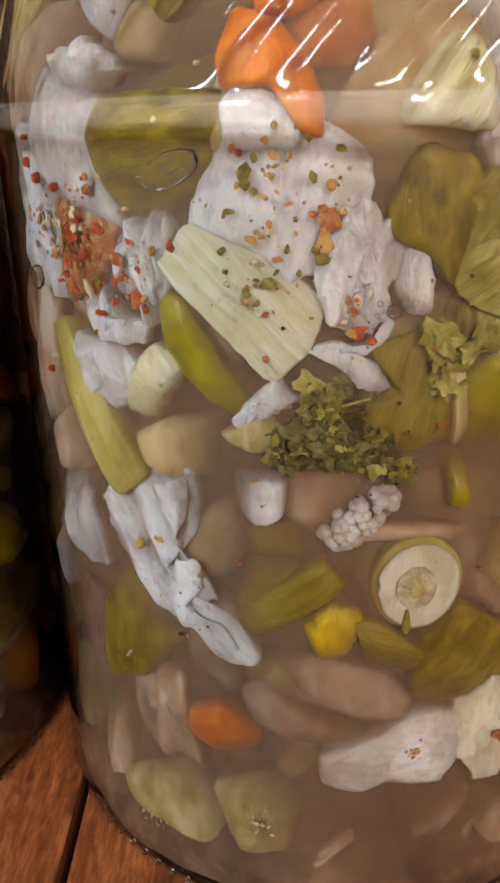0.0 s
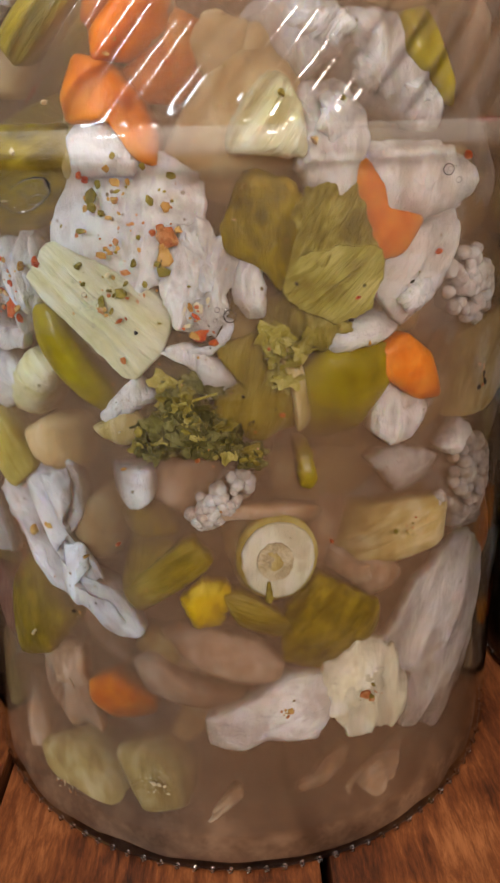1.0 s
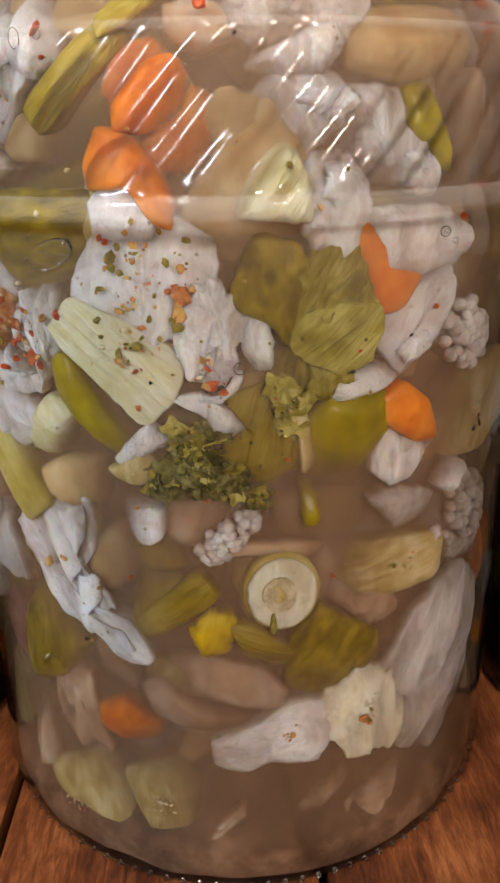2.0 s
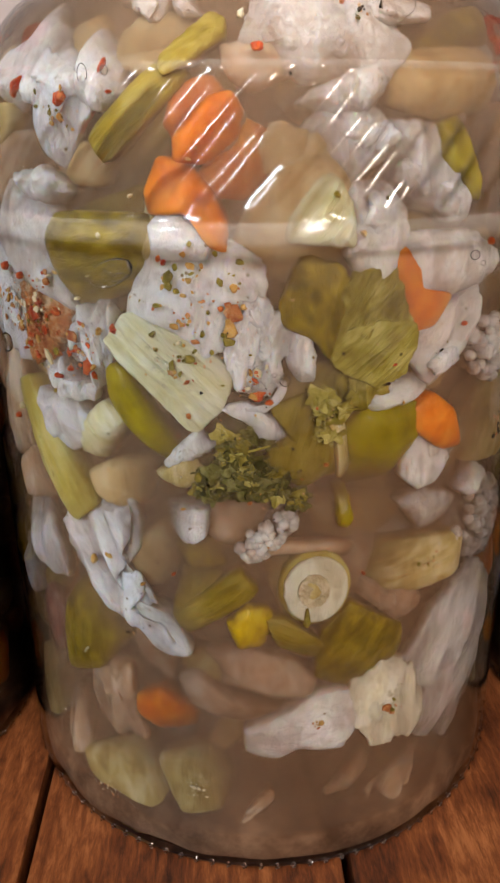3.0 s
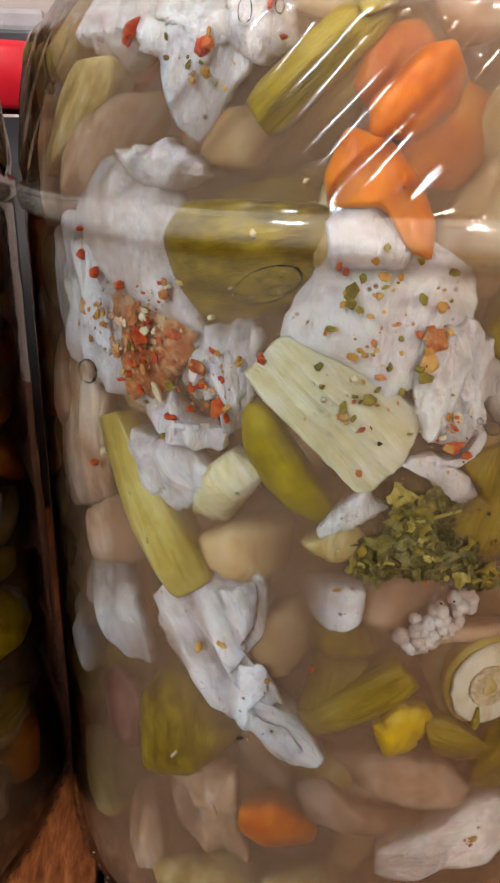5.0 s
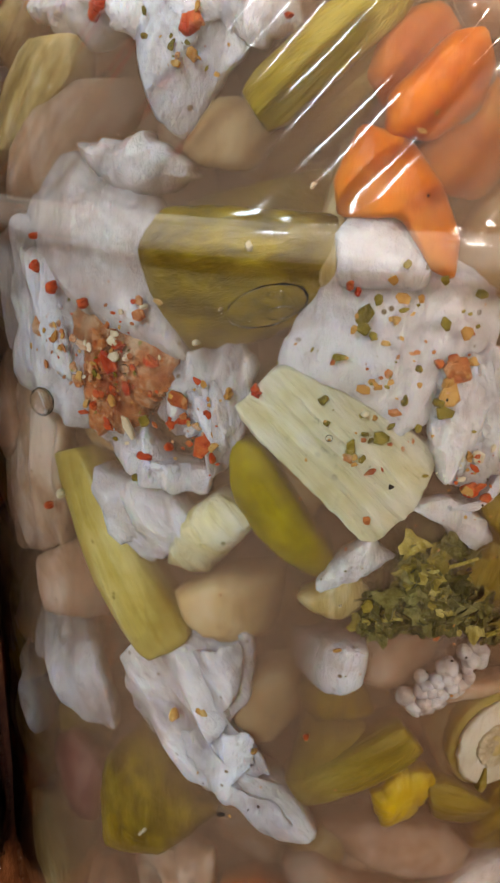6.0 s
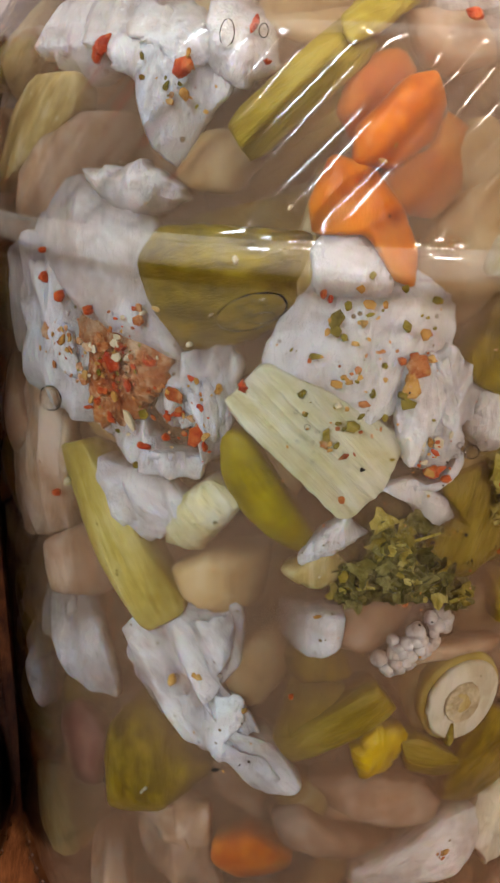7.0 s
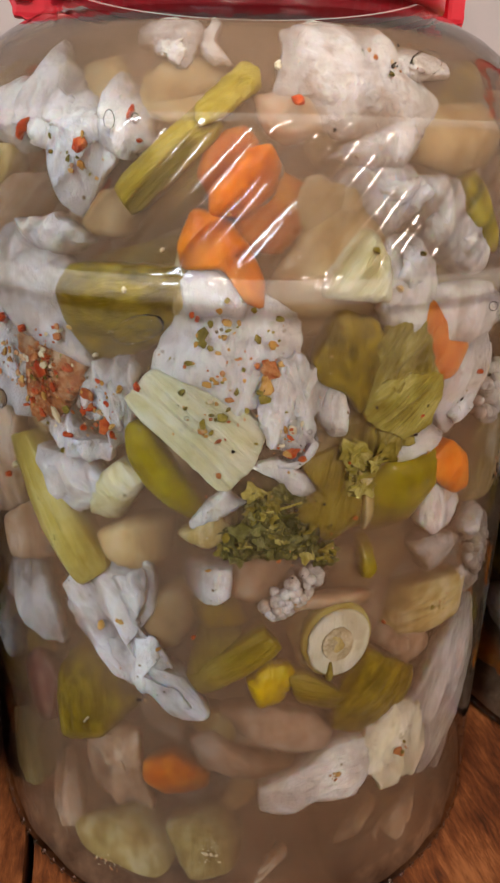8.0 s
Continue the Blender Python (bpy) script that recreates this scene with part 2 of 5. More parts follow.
def wood():
    m, nt, b, links = mat("stained_wood")
    tex = nt.nodes.new("ShaderNodeTexCoord")
    info = nt.nodes.new("ShaderNodeObjectInfo")
    sh = nt.nodes.new("ShaderNodeVectorMath")
    sh.operation = "MULTIPLY_ADD"
    links.new(info.outputs["Random"], sh.inputs[0])
    sh.inputs[1].default_value = (7, 5, 3)
    links.new(tex.outputs["Object"], sh.inputs[2])
    mp = nt.nodes.new("ShaderNodeMapping")
    mp.inputs["Scale"].default_value = (1, 0.2, 1)
    links.new(sh.outputs[0], mp.inputs[0])
    grain = node(nt, "ShaderNodeTexNoise", Scale=330.0, Detail=9.0, Roughness=0.72, Distortion=0.3)
    links.new(mp.outputs[0], grain.inputs["Vector"])
    broad = node(nt, "ShaderNodeTexNoise", Scale=26.0, Detail=3.0)
    links.new(sh.outputs[0], broad.inputs["Vector"])
    mix = nt.nodes.new("ShaderNodeMix")
    mix.inputs["Factor"].default_value = 0.4
    links.new(grain.outputs["Fac"], mix.inputs["A"])
    links.new(broad.outputs["Fac"], mix.inputs["B"])
    links.new(tinted(nt, mix.outputs["Result"], (0.36, (0.022, 0.006, 0.0025)), (0.46, (0.085, 0.022, 0.006)), (0.54, (0.155, 0.045, 0.012)), (0.64, (0.27, 0.095, 0.030))), b.inputs["Base Color"])
    bp = node(nt, "ShaderNodeBump", Strength=0.5, Distance=0.0008)
    links.new(grain.outputs["Fac"], bp.inputs["Height"])
    links.new(bp.outputs[0], b.inputs["Normal"])
    b.inputs["Roughness"].default_value = 0.48
    b.inputs["Specular IOR Level"].default_value = 0.25
    return m


WOOD = wood()
GROOVE = plain("dark_joint", (0.012, 0.008, 0.006), 0.8)


# ---- building helpers ----
def mesh_object(name, verts, faces, material, parent=None, smooth=True):
    me = bpy.data.meshes.new(name)
    me.from_pydata([tuple(map(float, v)) for v in verts], [], faces)
    me.materials.append(material)
    if smooth:
        me.polygons.foreach_set("use_smooth", [True] * len(me.polygons))
    me.update()
    ob = new(name, me)
    if parent:
        ob.parent = parent
    return ob


def part(name, bm, material, parent, label=""):
    me = bpy.data.meshes.new(name)
    bm.to_mesh(me)
    bm.free()
    me.materials.append(material)
    ob = new(name, me)
    ob.parent = parent
    if label:
        tagged(ob, label)
    return ob


def box(bm, x0, x1, y0, y1, z0, z1, bevel=0.0):
    r = bmesh.ops.create_cube(bm, size=1, matrix=Matrix.Translation(((x0 + x1) / 2, (y0 + y1) / 2, (z0 + z1) / 2)) @ Matrix.Diagonal((x1 - x0, y1 - y0, z1 - z0, 1)))
    if bevel:
        edges = list({e for v in r["verts"] for e in v.link_edges})
        bmesh.ops.bevel(bm, geom=edges, offset=bevel, segments=2, affect="EDGES", profile=0.6)


def lathe(name, rows, material, parent=None, n=96, wobble=None, label=""):
    """A turned body from (radius, height) rows, closed on itself where the rows close."""
    verts, faces = [], []
    for r, z in rows:
        for i in range(n):
            a = 2 * math.pi * i / n
            rr = r + (wobble(a, r, z) if wobble else 0)
            verts.append((rr * math.sin(a), -rr * math.cos(a), z))
    for j in range(len(rows) - 1):
        for i in range(n):
            k = (i + 1) % n
            faces.append((j * n + i, j * n + k, (j + 1) * n + k, (j + 1) * n + i))
    ob = mesh_object(name, verts, faces, material, parent)
    if label:
        tagged(ob, label)
    return ob


def empty(name, x, y, z, label, category, group="", kind=""):
    ob = new(name)
    ob.location = (x, y, z)
    ob.empty_display_size = 0.01
    return tagged(ob, label, category, group, kind)


# ---- the jar's outline ----
BASE = -0.004  # the table's top, below the middle of the jar's foot ring
PROFILE_Z = (BASE, BASE + 0.0015, BASE + 0.004, 0.010, 0.03, 0.2075, 0.2090, 0.2130, 0.2145, 0.222, 0.235, 0.246, 0.2485, 0.2515, 0.256, 0.262, 0.267, 0.271, 0.2755, 0.279, 0.283)
PROFILE_R = (0.0992, 0.1008, 0.1013, 0.1011, 0.1001, 0.0997, 0.1011, 0.1011, 0.0995, 0.0990, 0.0975, 0.0955, 0.0948, 0.0915, 0.0880, 0.0842, 0.0795, 0.0742, 0.0660, 0.0590, 0.0560)


def radius_at(z):
    return float(np.interp(z, PROFILE_Z, PROFILE_R))


def inside_at(z):
    """The wall's inside, without the moulded band."""
    return float(np.interp(z, (BASE, BASE + 0.002, 0.014, 0.035, 0.2, 0.222, 0.246, 0.256, 0.267, 0.2755, 0.283), (0.0987, 0.1004, 0.1006, 0.1001, 0.1, 0.0986, 0.0952, 0.0880, 0.0795, 0.0660, 0.0560)))


def flutes(a, r, z):
    if not 0.2145 < z < 0.2485:
        return 0.0
    fade = min(1.0, (z - 0.2145) / 0.004, (0.2485 - z) / 0.004)
    wave = math.sin(54 * (a - (z - 0.2145) * 9.2))
    return 0.00085 * fade * (abs(wave) ** 0.7 * (1 if wave > 0 else -1))


def glass_jar(x, y, label, turn=0.0):
    """A clear plastic jar with a fluted upper band, a red collar, lid and carrying handle."""
    jar = empty("pickle_jar", x, y, 0, label, "jar", "jars on the table")
    zs = [BASE + q for q in (0.0005, 0.001, 0.002, 0.004, 0.006, 0.010, 0.015)] + [0.02 + 0.0187 * i for i in range(10)] + [0.2, 0.205, 0.2075, 0.2082, 0.2090, 0.2100, 0.2120, 0.2130, 0.2138, 0.2145]
    zs += [0.2145 + 0.034 * i / 22 for i in range(1, 23)] + [0.2500, 0.2515, 0.2538, 0.256, 0.259, 0.262, 0.2645, 0.267, 0.269, 0.271, 0.2733, 0.2755, 0.2772, 0.279, 0.281, 0.283]
    rows = [(0.0005, BASE + 0.0025), (0.06, BASE + 0.0022), (0.088, BASE + 0.0012), (0.0960, BASE + 0.0004)] + [(radius_at(z), z) for z in zs]
    body = lathe("jar_body", rows, PLASTIC, jar, 432, flutes, "clear ribbed plastic jar wall")
    lathe("moulded_band", [(0.1000, 0.2082), (0.1010, 0.2087), (0.1014, 0.2098), (0.1014, 0.2122), (0.1008, 0.2134), (0.0998, 0.2142)], MILKY, jar, 216, None, "thick moulded band round the jar")
    lathe("moulded_ridge", [(0.0952, 0.2472), (0.0956, 0.2480), (0.0950, 0.2490)], MILKY, jar, 216, None, "thin moulded ridge under the shoulder")
    knob = bmesh.new()
    for i in range(110):
        a = 2 * math.pi * i / 110
        bmesh.ops.create_icosphere(knob, subdivisions=1, radius=0.0011, matrix=Matrix.Translation((0.1006 * math.sin(a), -0.1006 * math.cos(a), BASE + 0.0016)))
    part("knurled_foot", knob, PLASTIC, jar, "ring of small grip beads round the foot")
    lathe("collar", [(0.0575, 0.2795), (0.0605, 0.2795), (0.0610, 0.2810), (0.0610, 0.2850), (0.0600, 0.2860), (0.0575, 0.2860), (0.0575, 0.2795)], RED, jar, 96, None, "red plastic neck collar")
    for s in (-1, 1):
        bm = bmesh.new()
        bmesh.ops.create_cone(bm, cap_ends=True, segments=24, radius1=0.0075, radius2=0.0075, depth=0.0055,
                              matrix=Matrix.Translation((s * 0.0655, 0, 0.2825)) @ Matrix.Rotation(math.pi / 2, 4, "X"))
        box(bm, s * 0.0655 - 0.0065, s * 0.0655 + 0.0065, -0.0032, 0.0032, 0.2760, 0.2840, 0.0012)
        ear = part("handle_lug", bm, RED, jar, "red plastic lug of the handle")
    lid_rows = [(0.0005, 0.3075), (0.050, 0.3075), (0.0560, 0.3062), (0.0575, 0.3030), (0.0575, 0.2865), (0.0560, 0.2862)]
    lathe("lid", lid_rows, RED, jar, 144, lambda a, r, z: 0.0006 * math.sin(60 * a) if 0.2864 < z < 0.3055 else 0, "red screw lid with ribbed edge")
    bm = bmesh.new()
    for i in range(25):
        a = math.pi * i / 24
        q = (0.0685 * math.cos(a), 0, 0.285 + 0.072 * math.sin(a))
        box(bm, q[0] - 0.0032, q[0] + 0.0032, -0.006, 0.006, q[2] - 0.0050, q[2] + 0.0050, 0.0015)
    part("carrying_handle", bm, RED, jar, "red arched carrying handle")
    jar.rotation_euler = (0, 0, turn)
    return jar


def brine_fill(x, y):
    """Cloudy brine: an opaque core, coloured dark for the shade deep between the pieces, and thin hazy layers round it.
    """
    thing = empty("brine", x, y, 0, "cloudy brown pickling brine filling the jar", "brine", "brine in jars")
    def rows(inset, low):
        zs = [low, low + 0.004, low + 0.012] + [0.03 + 0.02 * i for i in range(9)] + [0.2, 0.21, 0.22, 0.23, 0.24, 0.248, 0.252, 0.257, 0.262, 0.266, 0.27]
        out = [(0.0005, low)] + [(max(0.004, inside_at(z) - inset - (0.006 if i == 0 else 0.0015 if i == 1 else 0)), z) for i, z in enumerate(zs)]
        return out + [(0.0005, 0.2705)]
    for i in range(18):
        inset = 0.0022 + 0.00062 * i
        lathe("brine_layer", rows(inset, BASE + 0.001 + inset * 0.4), CLEARER if i < 4 else BRINE, thing, 120, lambda a, r, z: 0.0005 * noise.noise((r * math.sin(a) * 90, r * math.cos(a) * 90, z * 90 + inset * 900)))
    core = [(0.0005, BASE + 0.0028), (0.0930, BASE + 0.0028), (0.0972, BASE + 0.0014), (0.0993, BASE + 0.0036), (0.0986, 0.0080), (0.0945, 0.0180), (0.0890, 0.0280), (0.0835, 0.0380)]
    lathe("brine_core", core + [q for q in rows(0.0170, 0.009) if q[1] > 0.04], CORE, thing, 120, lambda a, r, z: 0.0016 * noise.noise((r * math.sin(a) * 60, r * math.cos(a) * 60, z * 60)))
    return thing


# ---- the pieces in the jar ----
def smooth_outline(corners, rounds, n, jag, seed, cut=0.10):
    """A closed outline through cut corners, rounded, with n even steps and a ragged edge."""
    p = np.array(corners, float)
    middle = p.mean(0)
    p = middle + (p - middle) * 1.10
    for k in range(rounds):
        q = np.roll(p, -1, 0)
        w = cut if k == 0 else 0.25
        p = np.stack([(1 - w) * p + w * q, w * p + (1 - w) * q], 1).reshape(-1, 2)
    seg = np.linalg.norm(np.roll(p, -1, 0) - p, axis=1)
    along = np.concatenate([[0], np.cumsum(seg)])
    closed = np.vstack([p, p[:1]])
    s = np.linspace(0, along[-1], n, endpoint=False)
    out = np.stack([np.interp(s, along, closed[:, i]) for i in (0, 1)], 1)
    c = out.mean(0)
    for i in range(n):
        w = noise.noise((out[i][0] * 0.35, out[i][1] * 0.35, seed * 7.3)) + 0.7 * noise.noise((out[i][0] * 0.9, out[i][1] * 0.9, seed * 3.1)) + 0.4 * noise.noise((out[i][0] * 2.2, out[i][1] * 2.2, seed * 5.1))
        d = out[i] - c
        out[i] = out[i] + d / (np.linalg.norm(d) + 1e-6) * w * jag
    return out


COUNT = [0]


def piece(name, material, turn, height, corners, label, category, depth=1.0, thick=8.0, grain=0.0, jag=0.5, dome=1.0, folds=0.0, rounds=2, rim=1.2,
          group="", jar=(0.0, 0.0), fine=False, waves=9.0, edge=5.0, across=0.0, ridge=0.0, cut=0.10, coarse=False, lobes=True, knobs=0.0, sink=None):
    """One cut piece lying against the inside of the jar.
    turn: degrees round the jar from the front; height: metres; corners: millimetres (round the wall, up);
    depth: millimetres of brine before it; sink: the way (degrees) and how far (millimetres) it leans back into the brine; across: rounding of a stick; ridge: raised ribs along the fibres; dome: how far its face falls back to the rim; folds: crumpling; knobs: rounded curds; grain: degrees that the fibres lean."""
    COUNT[0] += 1
    seed = COUNT[0]
    n, rings = (44, 6) if coarse else (100, 18) if fine or folds or knobs else (60, 8)
    if folds:
        dome, edge = dome * 0.9 + 0.8, 4.0
    line = smooth_outline(corners, rounds, n, jag + (0.35 if folds >= 0.8 else 0.0), seed, cut)
    c = line.mean(0)
    g = math.radians(grain)
    cg, sg = math.cos(g), math.sin(g)
    t0, r0 = math.radians(turn), inside_at(height)

    def place(u, v, d):
        z = height + v / 1000
        a = t0 + u / 1000 / r0
        r = inside_at(z) - 0.0016 - d / 1000
        X, Y = r * math.sin(a) - r0 * math.sin(t0), -r * math.cos(a) + r0 * math.cos(t0)
        lx, ly, lz = X * math.cos(t0) + Y * math.sin(t0), -X * math.sin(t0) + Y * math.cos(t0), z - height
        return (lx * cg - lz * sg, ly, lx * sg + lz * cg)

    cross = (line - c) @ np.array((cg, -sg))
    half = float(np.max(np.abs(cross)))
    if sink is None:
        reach = float(np.max(np.linalg.norm(line - c, axis=1)))
        sink = (random.Random(seed * 7).uniform(0, 360), min(6.5, max(0.0, (reach - 4) * 0.45)))
    if len(sink) == 2:
        toward = np.array((math.cos(math.radians(sink[0])), math.sin(math.radians(sink[0]))))
        along = (line - c) @ toward
        sink = (sink[0], sink[1], float(c @ toward), float(np.max(along)) + 1e-6)
    lean = (math.cos(math.radians(sink[0])), math.sin(math.radians(sink[0])))
    verts = [None]
    fr = [1 - (1 - (k + 1) / rings) ** 1.35 for k in range(rings)]

    def face_depth(u, v, f):
        a_, b_ = u * cg - v * sg, u * sg + v * cg
        d = depth + dome * f ** edge + 0.25 * noise.noise((u * 0.2, v * 0.2, seed))
        side = ((u - c[0]) * cg - (v - c[1]) * sg) / half
        d += across * side * side
        back = (u * lean[0] + v * lean[1] - sink[2]) / sink[3]
        d += sink[1] * max(0.0, 0.62 * back + 0.38) ** 1.6
        if ridge:
            d += ridge * (abs(math.sin(side * 9 + 2 * noise.noise((side * 2, b_ * 0.05, seed)))) ** 0.6) * (0.35 + 0.65 * (side < 0.1))
        if knobs:
            near = noise.voronoi((u * 0.42, v * 0.42, seed * 1.3))[0][0]
            tiny = noise.voronoi((u * 1.1, v * 1.1, seed * 2.3))[0][0]
            d += knobs * (3.4 * near * near + 0.7 * tiny)
        if folds:
            q = noise.noise((a_ * waves / 60 + seed, b_ * waves / 190, seed * 1.7))
            q2 = noise.noise((a_ * waves / 22, b_ * waves / 60 + seed, seed * 2.7))
            q3 = noise.noise((a_ * 1.1, b_ * 0.45, seed * 4.1))
            d += folds * (2.4 * max(0.0, 0.42 + q) + 0.55 * abs(q2) + 0.05 * q3 - 0.55)
            d -= 0.5 * min(folds, 1.2) * max(0.0, (f - 0.8) * 5) * (0.5 + noise.noise((u * 0.25, v * 0.25, seed * 6.1)))
        return max(d, 0.1)

    verts[0] = place(c[0], c[1], face_depth(c[0], c[1], 0))
    for f in fr:
        for q in line:
            u, v = c + (q - c) * f
            verts.append(place(u, v, face_depth(u, v, f)))
    for k, f in ((0, 1.0 + 0.02), (1, 1.0), (2, 0.9)):
        for q in line:
            e = (q - c) * f
            u, v = c + e
            d = face_depth(q[0], q[1], 1.0) + (rim * 0.5, max(rim, thick * 0.6), thick)[k]
            verts.append(place(u, v, d))
    total = rings + 3
    faces = [(0, 1 + (i + 1) % n, 1 + i) for i in range(n)]
    for j in range(total - 1):
        for i in range(n):
            k = (i + 1) % n
            faces.append((1 + j * n + i, 1 + j * n + k, 1 + (j + 1) * n + k, 1 + (j + 1) * n + i))
    last = 1 + (total - 1) * n
    faces.append(tuple(last + i for i in range(n)))
    faces = [tuple(reversed(q)) for q in faces]
    ob = mesh_object(name, verts, faces, material)
    ob.matrix_world = Matrix.Translation((jar[0] + r0 * math.sin(t0), jar[1] - r0 * math.cos(t0), height)) @ Matrix.Rotation(t0, 4, "Z") @ Matrix.Rotation(g, 4, "Y")
    tagged(ob, label, category, group)
    if folds >= 1 and lobes and not coarse:
        bpy.context.view_layer.update()
        dice = random.Random(seed)
        base = np.array(corners, float)
        for k in range(1 if len(corners) < 9 else 2):
            toward = base[dice.randrange(len(base))]
            f = dice.uniform(0.42, 0.62)
            pts = base * f * np.array((dice.uniform(0.7, 1.1), dice.uniform(0.7, 1.1))) + toward * (1 - f) * 0.8
            fold = piece("leaf_fold", material, turn, height, [tuple(q) for q in pts], "", "", depth=max(0.15, depth - 0.2 + 0.25 * k), thick=1.2, grain=grain + dice.uniform(-40, 40),
                         jag=jag * 1.2 + 0.3, dome=0.8, folds=folds * 0.7, rounds=3, rim=0.5, jar=jar, waves=waves, lobes=False, sink=sink)
            bpy.context.view_layer.update()
            fold.parent = ob
            fold.matrix_parent_inverse = ob.matrix_world.inverted()
    return ob


# ---- table, room ----
wall_spec = (("wall_north", -1.6, 1.6, 0.62, 0.72), ("wall_south", -1.6, 1.6, -2.3, -2.2), ("wall_west", -1.7, -1.6, -2.2, 0.62), ("wall_east", 1.6, 1.7, -2.2, 0.62))
for name, x0, x1, y0, y1 in wall_spec:
    bm = bmesh.new()
    box(bm, x0, x1, y0, y1, -0.75, 2.2)
    ob = part(name, bm, WALL if name == "wall_north" else CEILING, None)
    tagged(ob, "plain brownish pink painted wall" if name == "wall_north" else "plain pale painted wall", "wall", kind="structure")
bm = bmesh.new()
box(bm, -1.7, 1.7, -2.3, 0.72, 2.2, 2.3)
tagged(part("ceiling", bm, CEILING, None), "plain pale ceiling over the table", "ceiling", kind="structure")
bm = bmesh.new()
box(bm, -1.7, 1.7, -2.3, 0.72, -0.85, -0.75)
tagged(part("floor", bm, WALL, None), "plain brown floor below the table", "floor", kind="structure")
for x, y, z in PENDANTS:
    lamp = empty("pendant_lamp", x, y, z, "small grey pendant lamp hanging over the table", "pendant lamp", "pendant lamps")
    bm = bmesh.new()
    box(bm, -0.065, 0.065, -0.045, 0.045, 0.012, 0.06, 0.008)
    part("lamp_housing", bm, GREY, lamp)
    bm = bmesh.new()
    box(bm, -0.055, 0.055, -0.035, 0.035, 0.004, 0.011, 0.002)
    part("diffuser", bm, GLOW, lamp, "white lamp diffuser")
    bm = bmesh.new()
    box(bm, -0.002, 0.002, -0.002, 0.002, 0.06, 2.2 - z)
    part("cord", bm, DARK, lamp)

window = empty("window_1", -1.6, -1.89, 1.45, "tall narrow pale framed window in the side wall", "window", kind="structure")
bm = bmesh.new()
box(bm, 0.0, 0.03, -0.24, -0.19, -0.56, 0.56, 0.004)
box(bm, 0.0, 0.03, 0.19, 0.24, -0.56, 0.56, 0.004)
box(bm, 0.0, 0.03, -0.19, 0.19, 0.51, 0.56, 0.004)
box(bm, 0.0, 0.03, -0.19, 0.19, -0.56, -0.51, 0.004)
part("window_frame", bm, CEILING, window)
bm = bmesh.new()
box(bm, 0.0, 0.008, -0.19, 0.19, -0.51, 0.51)
part("pane", bm, GLOW, window, "bright daylit pane")
wall_lamp = empty("wall_lamp", 0.61, -2.2, 1.19, "tall pale wall lamp with a warm diffuser", "wall lamp")
bm = bmesh.new()
box(bm, -0.14, 0.14, 0.0, 0.03, -0.38, 0.38, 0.006)
part("lamp_housing", bm, GREY, wall_lamp)
bm = bmesh.new()
box(bm, -0.12, 0.12, 0.03, 0.05, -0.36, 0.36, 0.006)
part("diffuser", bm, GLOW, wall_lamp, "warm white diffuser")

table = empty("plank_table", 0, 0, BASE - 0.03, "table of dark red-brown stained wooden planks", "table")
bm = bmesh.new()
box(bm, -0.652, 0.700, -0.515, 0.495, -0.05, -0.026)
part("underframe", bm, GROOVE, table, "dark boards under the planks").location = (0, 0, 0.03)
PITCH, FIRST = 0.113, -0.0885
bm = bmesh.new()
box(bm, -PITCH / 2 + 0.0016, PITCH / 2 - 0.0016, -0.52, 0.5, -0.024, 0.0, 0.0012)
plank_mesh = bpy.data.meshes.new("plank")
bm.to_mesh(plank_mesh)
bm.free()
plank_mesh.materials.append(WOOD)
for i in range(-5, 7):
    ob = new("plank", plank_mesh)
    ob.parent = table
    ob.location = (FIRST + PITCH * (i + 0.5), 0, 0.03)
for sx in (-0.60, 0.64):
    for sy in (-0.42, 0.4):
        bm = bmesh.new()
        box(bm, sx - 0.03, sx + 0.03, sy - 0.03, sy + 0.03, -0.75, -0.05, 0.004)
        part("leg", bm, WOOD, table).location = (0, 0, 0.03)

glass_jar(0, 0, "large clear ribbed plastic jar of mixed pickled vegetables, red handle")
brine_fill(0, 0)
SIDE_JARS = ((-0.2050, 0.004), (0.2100, 0.012))
for x, y in SIDE_JARS:
    glass_jar(x, y, "clear plastic jar of pickled vegetables beside the main jar")
    brine_fill(x, y)
piece("cabbage_leaf", WHITE, -43.7, 0.2457, [(-15.2, 19.4), (2.6, 9.8), (17.4, 2.6), (20.5, -6.5), (14.8, -11.8), (9.7, -19.4), (5.9, -16.0), (7.5, -10.5), (-2.3, -3.7), (-13.7, 0.7), (-20.5, 9.6)],
      "white folded cabbage leaf piece dotted with red chilli", "cabbage", folds=1.6, thick=5, dome=1.5, sink=(100, 3))
piece("cabbage_leaf", WHITE, -30.5, 0.2484, [(-4.6, 9.2), (5.8, 1.0), (7.1, -5.4), (1.2, -9.2), (-4.2, -5.3), (-7.1, 4.0)],
      "small bulging white cabbage lobe with one red fleck", "cabbage", folds=0.8, thick=5, dome=2)
piece("cauliflower_piece", FLORET, -27.3, 0.2647, [(-8.6, -1.0), (-10.2, 5.9), (7.2, 4.8), (10.2, 1.4), (7.4, -5.9), (2.9, -4.7), (-2.1, -1.4)],
      "pale forked cauliflower stem under the jar shoulder", "cauliflower", folds=1, thick=8, dome=2, depth=2)
piece("cauliflower_piece", FLORET, -17.0, 0.2651, [(-2.3, 5.5), (0.4, 4.0), (-0.3, -0.3), (4.1, -4.9), (-0.4, -5.5), (-4.1, -2.2)],
      "thin pale cauliflower branch curving down", "cauliflower", folds=0.6, thick=6, dome=2, depth=2)
